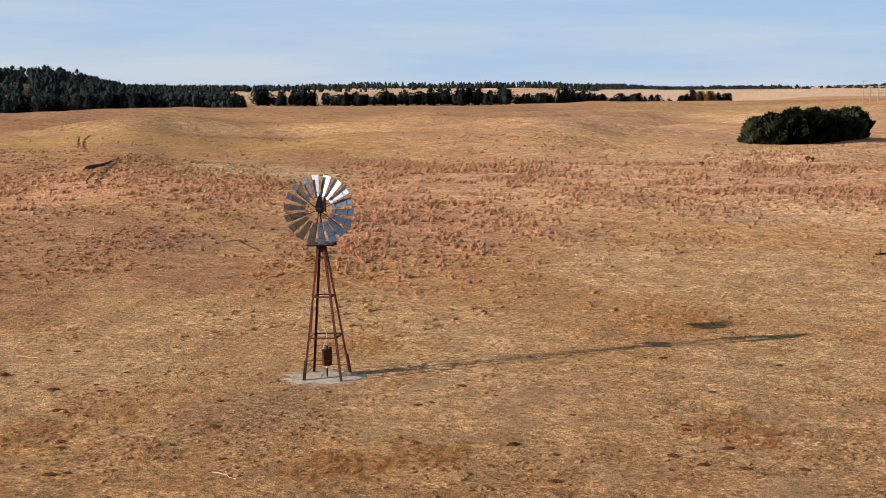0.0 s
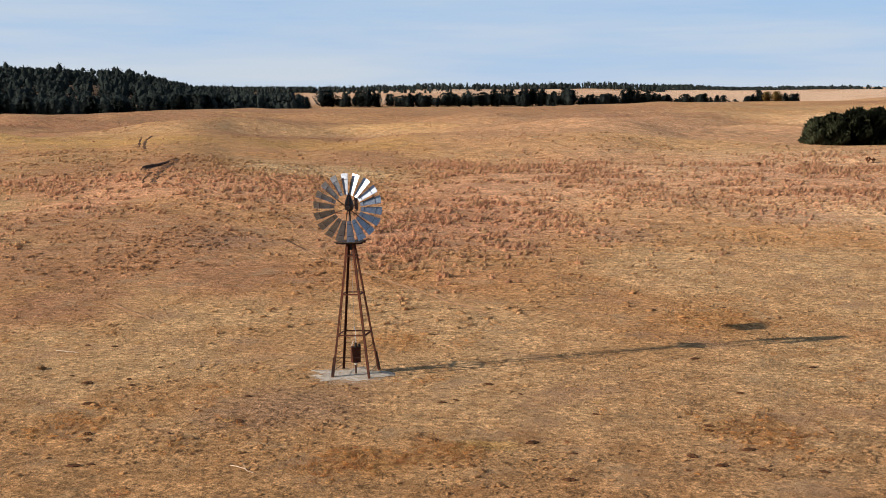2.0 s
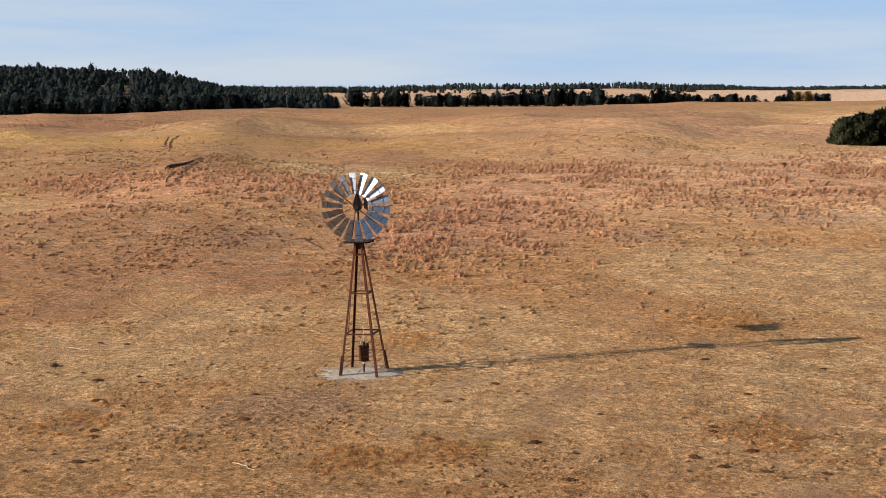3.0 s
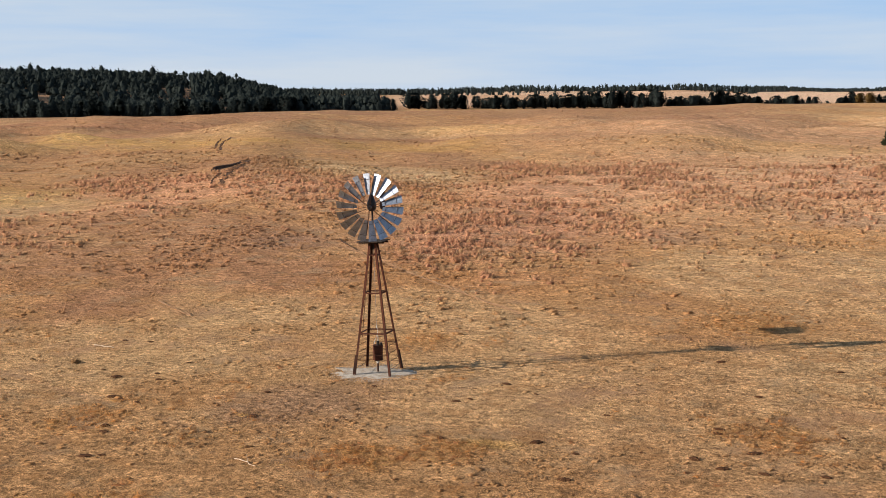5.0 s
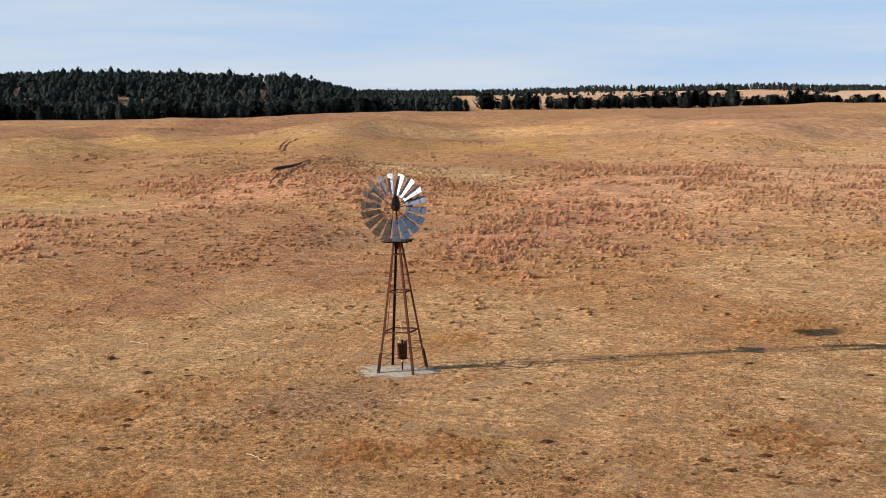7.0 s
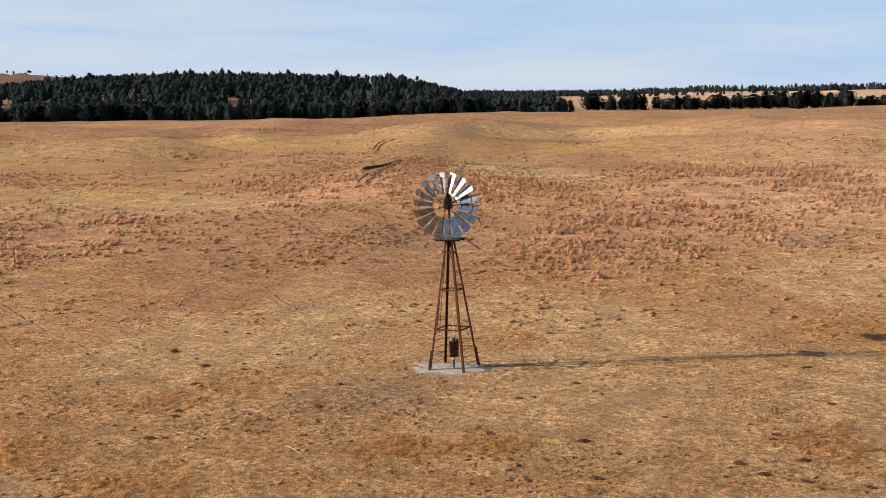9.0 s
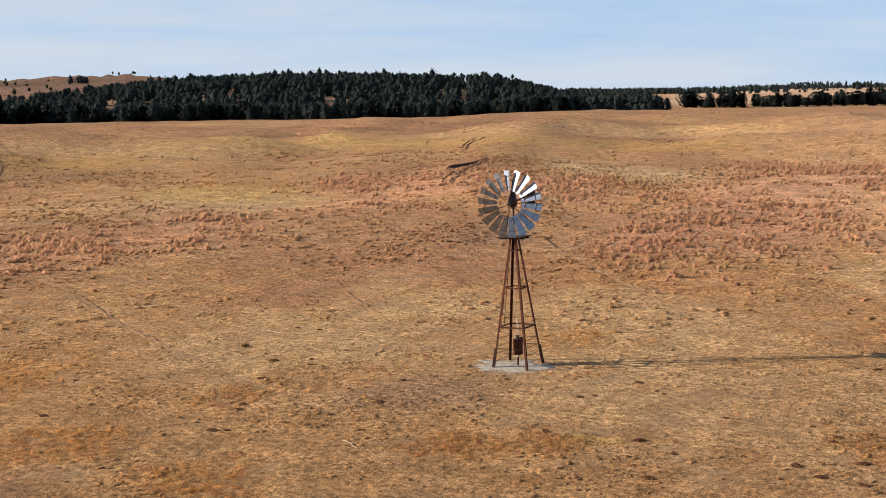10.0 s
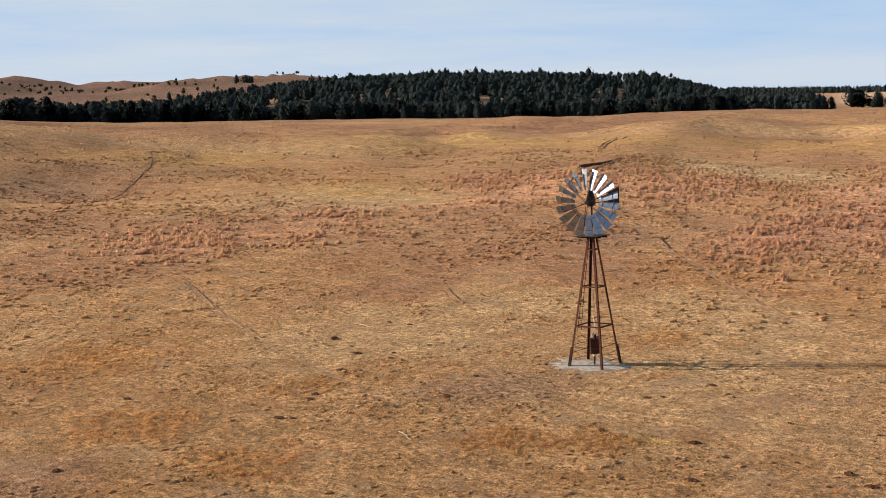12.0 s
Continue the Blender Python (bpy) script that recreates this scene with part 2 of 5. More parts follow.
def turf(x, y):
    """Base colour of the turf."""
    x, y = np.asarray(x, float), np.asarray(y, float)
    r, az = polar(x, y)
    c = np.ones(x.shape + (3,)) * np.array((0.40, 0.235, 0.100))
    c = blend(c, (0.47, 0.305, 0.140), 0.55 * ramp(wobble(x, y, 13, 31) + 0.6 * wobble(x, y, 4, 32), -0.2, 0.9))
    c = blend(c, (0.37, 0.190, 0.075), 0.6 * ramp(wobble(x, y, 19, 33) + 0.7 * wobble(x, y, 5, 34), 0.0, 1.0))
    c = blend(c, (0.48, 0.29, 0.115), ramp(r, 120, 220) * ramp(wobble(x, y, 42, 35) + 0.6 * wobble(x, y, 15, 40), -0.5, 0.7))
    c = blend(c, (0.31, 0.16, 0.085), ramp(r, 120, 240) * 0.85 * ramp(wobble(x, y, 52, 36) + 0.6 * wobble(x, y, 17, 37), 0.0, 0.7))
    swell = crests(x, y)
    # browner in the hollows of the swells, paler on their crests
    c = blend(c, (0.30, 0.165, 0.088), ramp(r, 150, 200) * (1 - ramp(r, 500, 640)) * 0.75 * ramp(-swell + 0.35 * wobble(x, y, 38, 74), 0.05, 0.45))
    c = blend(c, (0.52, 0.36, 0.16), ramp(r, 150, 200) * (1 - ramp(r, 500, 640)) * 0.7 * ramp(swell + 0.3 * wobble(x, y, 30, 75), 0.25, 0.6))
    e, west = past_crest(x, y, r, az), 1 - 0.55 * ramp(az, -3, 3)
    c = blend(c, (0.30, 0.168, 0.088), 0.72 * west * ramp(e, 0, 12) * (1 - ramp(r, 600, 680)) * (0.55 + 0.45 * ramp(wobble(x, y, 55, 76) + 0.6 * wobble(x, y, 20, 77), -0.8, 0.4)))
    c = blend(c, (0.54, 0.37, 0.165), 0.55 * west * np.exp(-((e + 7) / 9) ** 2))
    c = blend(c, (0.49, 0.335, 0.16), 0.6 * patches(x, y, PALE_PATCHES))
    c = blend(c, (0.48, 0.32, 0.155), 0.42 * patches(x, y, MORE_PALE))
    c = blend(c, (0.52, 0.37, 0.185), 0.75 * patches(x, y, FAR_PALE))
    c = blend(c, (0.31, 0.165, 0.085), 0.75 * np.maximum(patches(x, y, BROWN_PATCHES), 0.85 * patches(x, y, FAR_BROWN)))
    c = blend(c, (0.46, 0.285, 0.085), 0.6 * patches(x, y, YELLOW_PATCHES))
    c = blend(c, (0.46, 0.25, 0.09), 0.55 * patches(x, y, ORANGE_PATCHES))
    c = blend(c, (0.28, 0.175, 0.105), 0.6 * patches(x, y, GREY_PATCHES))
    c = blend(c, (0.54, 0.28, 0.155), 0.62 * patches(x, y, RED_PATCHES, 0.8))
    # paler to the east, browner to the west
    c = blend(c, (0.62, 0.375, 0.205), 0.38 * ramp(az, -16, -4) * ramp(r, 75, 110) * (1 - ramp(r, 260, 400)))
    c = blend(c, (0.30, 0.17, 0.08), 0.45 * (1 - ramp(az, -38, -26)) * ramp(r, 55, 85) * (1 - ramp(r, 150, 210)) * ramp(wobble(x, y, 17, 65), -0.9, 0.4))
    for line in TRAILS:
        deep = 0.75 if line is TRAILS[2] else 0.45
        wide = 0.5 if line is TRAILS[2] else 0.45
        c = blend(c, (0.33, 0.20, 0.11) if deep < 0.5 else (0.15, 0.09, 0.05), deep * (1 - ramp(off_line(x, y, line) + 0.3 * wobble(x, y, 1.1, 38), 0.0, wide)))
    # wooded ground, the open field past the tree belt, the bare hills
    c = blend(c, (0.25, 0.165, 0.10), ramp(r, 560, 620) * (1 - ramp(r, 1500, 1700)) * (1 - ramp(az, -19, -17)))
    c = blend(c, (0.60, 0.43, 0.275), ramp(r, 1000, 1200) * ramp(az, -19, -17))
    c = blend(c, (0.46, 0.29, 0.16), ramp(r, 700, 900) * ramp(az, -19, -17) * 0.75 * ramp(wobble(x, y * 0.5, 120, 46) + 0.7 * wobble(x, y * 0.5, 45, 47), -0.1, 0.6))
    c = blend(c, (0.150, 0.090, 0.070), ramp(r, 1150, 1400) * (1 - ramp(az, -44, -38)))
    # dark blotches on the bare hills: scrub, and shade of the folds as colour
    c = blend(c, (0.105, 0.075, 0.05), ramp(r, 1150, 1400) * (1 - ramp(az, -44, -38)) * 0.85 * ramp(wobble(x, y, 120, 48) + 0.7 * wobble(x, y, 45, 49), -0.2, 0.35))
    return c * np.array((1.055, 0.985, 1.02)) * ((1.06 + 0.09 * ramp(r, 36, 62) - 0.12 * ramp(r, 100, 150)) * (1.01 + 0.04 * ramp(az, -30, -10)))[..., None]


# ---- materials ----
def material(name):
    m = bpy.data.materials.new(name)
    m.use_nodes = True
    shader = m.node_tree.nodes["Principled BSDF"]
    return m, m.node_tree, shader


def link(tree, a, b):
    tree.links.new(a, b)


def noise_node(tree, size, detail=4.0, rough=0.6, world_space=True):
    where = tree.nodes.new("ShaderNodeTexCoord")
    n = tree.nodes.new("ShaderNodeTexNoise")
    n.inputs["Scale"].default_value, n.inputs["Detail"].default_value, n.inputs["Roughness"].default_value = 1 / size, detail, rough
    link(tree, where.outputs["Object"], n.inputs["Vector"])
    return n.outputs["Fac"]


def spread(tree, value, low, high, to_low, to_high):
    n = tree.nodes.new("ShaderNodeMapRange")
    for key, v in (("From Min", low), ("From Max", high), ("To Min", to_low), ("To Max", to_high)):
        n.inputs[key].default_value = v
    link(tree, value, n.inputs["Value"])
    return n.outputs["Result"]


def times(tree, colour, value):
    n = tree.nodes.new("ShaderNodeVectorMath")
    n.operation = "SCALE"
    link(tree, colour, n.inputs[0])
    link(tree, value, n.inputs["Scale"])
    return n.outputs["Vector"]


def mixed(tree, a, b, fac):
    n = tree.nodes.new("ShaderNodeMix")
    n.data_type = "RGBA"
    for value, key in ((a, "A"), (b, "B")):
        if isinstance(value, tuple):
            n.inputs[key].default_value = (*value, 1)
        else:
            link(tree, value, n.inputs[key])
    link(tree, fac, n.inputs["Factor"])
    return n.outputs["Result"]


def bump(tree, shader, height, strength, distance):
    n = tree.nodes.new("ShaderNodeBump")
    n.inputs["Strength"].default_value, n.inputs["Distance"].default_value = strength, distance
    link(tree, height, n.inputs["Height"])
    link(tree, n.outputs["Normal"], shader.inputs["Normal"])


def tint_attribute(tree):
    n = tree.nodes.new("ShaderNodeAttribute")
    n.attribute_name = "tint"
    return n.outputs["Color"]


def ground_material():
    m, tree, shader = material("dry_turf")
    base = tint_attribute(tree)
    c = times(tree, base, spread(tree, noise_node(tree, 1.6, 6, 0.65), 0.34, 0.66, 0.70, 1.28))
    c = times(tree, c, spread(tree, noise_node(tree, 0.26, 5, 0.7), 0.36, 0.64, 0.52, 1.45))
    c = times(tree, c, spread(tree, noise_node(tree, 0.06, 3, 0.7), 0.36, 0.64, 0.52, 1.50))
    # thin places where grey soil shows through, and mats of rusty stubble
    c = mixed(tree, c, (0.40, 0.285, 0.165), spread(tree, noise_node(tree, 2.7, 6, 0.7), 0.53, 0.64, 0, 0.50))
    c = mixed(tree, c, (0.40, 0.20, 0.080), spread(tree, noise_node(tree, 1.9, 7, 0.72), 0.53, 0.62, 0, 0.60))
    c = mixed(tree, c, (0.36, 0.19, 0.105), spread(tree, noise_node(tree, 5.5, 6, 0.7), 0.53, 0.65, 0, 0.55))
    # dark spots: thatch and soil, and shadows of tufts put into the colour
    litter_and_tuft_shade = spread(tree, noise_node(tree, 0.42, 7, 0.8), 0.545, 0.62, 0, 0.85)
    c = mixed(tree, c, (0.17, 0.095, 0.050), litter_and_tuft_shade)
    straw = spread(tree, noise_node(tree, 0.19, 6, 0.8), 0.58, 0.68, 0, 0.40)
    c = mixed(tree, c, (0.58, 0.41, 0.215), straw)
    link(tree, c, shader.inputs["Base Color"])
    shader.inputs["Roughness"].default_value = 0.95
    shader.inputs["Specular IOR Level"].default_value = 0.02
    heap = tree.nodes.new("ShaderNodeMath")
    heap.operation = "ADD"
    link(tree, noise_node(tree, 0.28, 8, 0.75), heap.inputs[0])
    link(tree, noise_node(tree, 1.1, 3, 0.6), heap.inputs[1])
    bump(tree, shader, heap.outputs["Value"], 1.0, 0.20)
    return m


def blade_material(name, through=0.3):
    m, tree, shader = material(name)
    c = tint_attribute(tree)
    tree.nodes.remove(shader)
    front, behind, both = (tree.nodes.new(k) for k in ("ShaderNodeBsdfDiffuse", "ShaderNodeBsdfTranslucent", "ShaderNodeMixShader"))
    link(tree, c, front.inputs["Color"])
    link(tree, c, behind.inputs["Color"])
    way = tree.nodes.new("ShaderNodeAttribute")
    way.attribute_name = "clump_normal"
    link(tree, way.outputs["Vector"], front.inputs["Normal"])
    both.inputs["Fac"].default_value = through
    link(tree, front.outputs["BSDF"], both.inputs[1])
    link(tree, behind.outputs["BSDF"], both.inputs[2])
    link(tree, both.outputs["Shader"], tree.nodes["Material Output"].inputs["Surface"])
    return m


def worn_material(name, colour, second, size=0.12, rough=0.7, metal=0.0, relief=0.01, low=0.42, high=0.62):
    m, tree, shader = material(name)
    patch = spread(tree, noise_node(tree, size, 6, 0.7), low, high, 0, 1)
    c = mixed(tree, colour, second, patch)
    c = times(tree, c, spread(tree, noise_node(tree, size * 0.15, 4, 0.7), 0.3, 0.7, 0.75, 1.2))
    link(tree, c, shader.inputs["Base Color"])
    link(tree, spread(tree, noise_node(tree, size * 0.6, 4, 0.6), 0.3, 0.7, rough * 0.8, min(1.0, rough * 1.2)), shader.inputs["Roughness"])
    shader.inputs["Metallic"].default_value = metal
    shader.inputs["Specular IOR Level"].default_value = 0.5 if metal > 0.3 else 0.08
    bump(tree, shader, noise_node(tree, size * 0.3, 5, 0.7), 0.5, relief)
    return m


def foliage_material(name, colour, second):
    m, tree, shader = material(name)
    geo = tree.nodes.new("ShaderNodeNewGeometry")
    c = mixed(tree, colour, second, geo.outputs["Random Per Island"])
    who = tree.nodes.new("ShaderNodeObjectInfo")
    c = times(tree, c, spread(tree, who.outputs["Random"], 0, 1, 0.75, 1.25))
    tree.nodes.remove(shader)
    front, behind, both = (tree.nodes.new(k) for k in ("ShaderNodeBsdfDiffuse", "ShaderNodeBsdfTranslucent", "ShaderNodeMixShader"))
    way = tree.nodes.new("ShaderNodeAttribute")
    way.attribute_name = "clump_normal"
    link(tree, c, front.inputs["Color"])
    link(tree, c, behind.inputs["Color"])
    link(tree, way.outputs["Vector"], front.inputs["Normal"])
    both.inputs["Fac"].default_value = 0.4
    link(tree, front.outputs["BSDF"], both.inputs[1])
    link(tree, behind.outputs["BSDF"], both.inputs[2])
    link(tree, both.outputs["Shader"], tree.nodes["Material Output"].inputs["Surface"])
    return m


GROUND = ground_material()
BLADES = blade_material("dry_grass_blades", 0.40)
RUST = worn_material("rusted_iron", (0.092, 0.032, 0.018), (0.048, 0.020, 0.013), 0.2, 0.8, 0.1)
DARK_RUST = worn_material("dark_rusted_iron", (0.050, 0.022, 0.014), (0.025, 0.014, 0.011), 0.2, 0.8, 0.2)
BLACK_IRON = worn_material("black_oiled_iron", (0.014, 0.012, 0.011), (0.03, 0.018, 0.012), 0.15, 0.5, 0.4)
ZINC = worn_material("galvanised_sheet", (0.36, 0.405, 0.47), (0.27, 0.30, 0.345), 0.25, 0.42, 1.0, 0.0003)
DULL_ZINC = worn_material("weathered_zinc", (0.20, 0.18, 0.16), (0.10, 0.075, 0.06), 0.2, 0.55, 0.6, 0.002)
PLANK = worn_material("weathered_plank", (0.075, 0.055, 0.042), (0.035, 0.025, 0.020), 0.1, 0.9)
PALE_PIPE = worn_material("pale_pipe", (0.62, 0.60, 0.55), (0.30, 0.24, 0.18), 0.06, 0.6)
GRAVEL = worn_material("pale_gravel", (0.52, 0.455, 0.375), (0.33, 0.255, 0.175), 0.25, 0.95, 0.0, 0.02)
STONE = worn_material("pale_stone", (0.46, 0.405, 0.335), (0.30, 0.245, 0.19), 0.1, 0.95)
DUNG = worn_material("dry_dung", (0.060, 0.026, 0.012), (0.11, 0.052, 0.024), 0.08, 0.95)
SOIL = worn_material("bare_soil", (0.085, 0.045, 0.026), (0.05, 0.027, 0.017), 0.4, 0.95, 0.0, 0.05)
BLEACHED = worn_material("bleached_wood", (0.55, 0.43, 0.31), (0.40, 0.29, 0.20), 0.15, 0.85)
GREY_WOOD = worn_material("grey_wood", (0.33, 0.28, 0.23), (0.2, 0.16, 0.13), 0.3, 0.9)
BARK = worn_material("pine_bark", (0.085, 0.050, 0.034), (0.045, 0.030, 0.022), 0.4, 0.95)
PINE = foliage_material("pine_needles", (0.024, 0.031, 0.030), (0.040, 0.048, 0.043))
CEDAR = foliage_material("cedar_sprays", (0.042, 0.048, 0.028), (0.072, 0.076, 0.042))
AUTUMN = foliage_material("autumn_leaves", (0.34, 0.21, 0.07), (0.20, 0.13, 0.05))


# ---- mesh helpers ----
def part(name, bm, mat, parent=None, label=""):
    me = bpy.data.meshes.new(name)
    bm.to_mesh(me)
    bm.free()
    me.materials.append(mat)
    ob = new(name, me)
    if parent is not None:
        ob.parent = parent
    if label:
        ob["label"] = label
    return ob


def empty(name, m, label, category, group=""):
    ob = tagged(new(name), label, category, group)
    ob.empty_display_size = 0.2
    ob.matrix_world = m
    return ob


def raw_mesh(name, verts, faces_per, mat, tint=None, way=None):
    """One mesh from an array of corners, each face_per corners long, none shared."""
    me = bpy.data.meshes.new(name)
    n = len(verts)
    me.vertices.add(n)
    me.vertices.foreach_set("co", verts.astype(np.float32).ravel())
    k = n // faces_per
    me.loops.add(n)
    me.loops.foreach_set("vertex_index", np.arange(n, dtype=np.int32))
    me.polygons.add(k)
    me.polygons.foreach_set("loop_start", np.arange(0, n, faces_per, dtype=np.int32))
    if tint is not None:
        a = me.color_attributes.new("tint", "FLOAT_COLOR", "POINT")
        a.data.foreach_set("color", np.c_[tint, np.ones(n)].astype(np.float32).ravel())
    if way is not None:
        a = me.attributes.new("clump_normal", "FLOAT_VECTOR", "POINT")
        a.data.foreach_set("vector", way.astype(np.float32).ravel())
    me.update(calc_edges=True)
    me.materials.append(mat)
    return me


def frame_of(a, b):
    a, b = Vector(a), Vector(b)
    turn = (b - a).to_track_quat("Z", "Y").to_matrix().to_4x4()
    return Matrix.Translation(a) @ turn, (b - a).length


def add_rod(bm, a, b, r1, r2=None, sides=8):
    m, length = frame_of(a, b)
    bmesh.ops.create_cone(bm, cap_ends=True, segments=sides, radius1=r1, radius2=r1 if r2 is None else r2, depth=length,
                          matrix=m @ Matrix.Translation((0, 0, length / 2)))


def add_box(bm, size, m=Matrix()):
    bmesh.ops.create_cube(bm, size=1, matrix=m @ Matrix.Diagonal((*size, 1)))


def add_angle_iron(bm, a, b, inward, width, thick):
    """An L-shaped bar from a to b whose corner points away from the direction inward."""
    a, b, inward = Vector(a), Vector(b), Vector(inward)
    along = (b - a).normalized()
    side = along.cross(inward).normalized()
    inward = side.cross(along).normalized()
    u, v = (inward + side).normalized(), (inward - side).normalized()
    outline = [Vector((0, 0)), Vector((width, 0)), Vector((width, thick)), Vector((thick, thick)), Vector((thick, width)), Vector((0, width))]
    rings = [[bm.verts.new(p + u * o.x + v * o.y) for o in outline] for p in (a, b)]
    for i in range(6):
        j = (i + 1) % 6
        bm.faces.new((rings[0][i], rings[0][j], rings[1][j], rings[1][i]))
    bm.faces.new(rings[0][::-1])
    bm.faces.new(rings[1])
    bmesh.ops.recalc_face_normals(bm, faces=bm.faces)


def add_ring(bm, radius, width, thick, m, segments=54):
    """A flat band bent to a hoop, its axis along local z."""
    rows = []
    for k in range(segments):
        c, s = math.cos(2 * math.pi * k / segments), math.sin(2 * math.pi * k / segments)
        rows.append([bm.verts.new(m @ Vector((c * q, s * q, h))) for q, h in
                     ((radius, -width / 2), (radius + thick, -width / 2), (radius + thick, width / 2), (radius, width / 2))])
    for k in range(segments):
        p, q = rows[k], rows[(k + 1) % segments]
        for i in range(4):
            j = (i + 1) % 4
            bm.faces.new((p[i], p[j], q[j], q[i]))
    bmesh.ops.recalc_face_normals(bm, faces=bm.faces)


# ---- the ground, one sheet to the horizon ----
def build_ground():
    az = np.radians(np.r_[np.arange(-62, 18, 0.26), np.arange(18, 298, 5.0)])
    near = np.geomspace(1.5, 24, 40)[:-1]
    mid = np.geomspace(24, 900, 400)[:-1]
    far = np.geomspace(900, 4900, 70)
    rad = np.r_[near, mid, far]
    A, R = np.meshgrid(az, rad)
    X, Y = VIEW_X + R * np.sin(A), VIEW_Y + R * np.cos(A)
    rows, cols = X.shape
    Z = land(X, Y)
    verts = np.vstack([np.stack([X, Y, Z], -1).reshape(-1, 3), [[VIEW_X, VIEW_Y, float(land(VIEW_X, VIEW_Y))]]])
    i, j = np.meshgrid(np.arange(rows - 1), np.arange(cols), indexing="ij")
    jn = (j + 1) % cols
    quads = np.stack([i * cols + j, i * cols + jn, (i + 1) * cols + jn, (i + 1) * cols + j], -1).reshape(-1, 4)[:, ::-1]
    c = np.arange(cols)
    fan = np.stack([np.full(cols, len(verts) - 1), c, (c + 1) % cols], -1)
    me = bpy.data.meshes.new("ground")
    me.vertices.add(len(verts))
    me.vertices.foreach_set("co", verts.astype(np.float32).ravel())
    loops = np.r_[quads.ravel(), fan.ravel()].astype(np.int32)
    me.loops.add(len(loops))
    me.loops.foreach_set("vertex_index", loops)
    me.polygons.add(len(quads) + len(fan))
    starts = np.r_[np.arange(len(quads)) * 4, len(quads) * 4 + np.arange(len(fan)) * 3].astype(np.int32)
    me.polygons.foreach_set("loop_start", starts)
    me.polygons.foreach_set("use_smooth", np.ones(len(starts), dtype=bool))
    a = me.color_attributes.new("tint", "FLOAT_COLOR", "POINT")
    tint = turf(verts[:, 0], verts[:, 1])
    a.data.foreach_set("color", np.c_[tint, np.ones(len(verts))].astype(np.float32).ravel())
    me.update(calc_edges=True)
    me.materials.append(GROUND)
    ob = tagged(new("ground", me), "dry rolling pasture of tan and rust-red autumn grass", "ground", kind="structure")
    return ob


build_ground()


# ---- the windmill ----
HUB_Z, DECK_Z, HALF = 6.09, 4.83, 0.705
FACING = Vector((0.122, -0.993, 0)).normalized()      # the way the wheel faces
TAIL_WAY = Vector((0.182, -0.983, 0)).normalized()    # the way the tail lies, from vane to hub


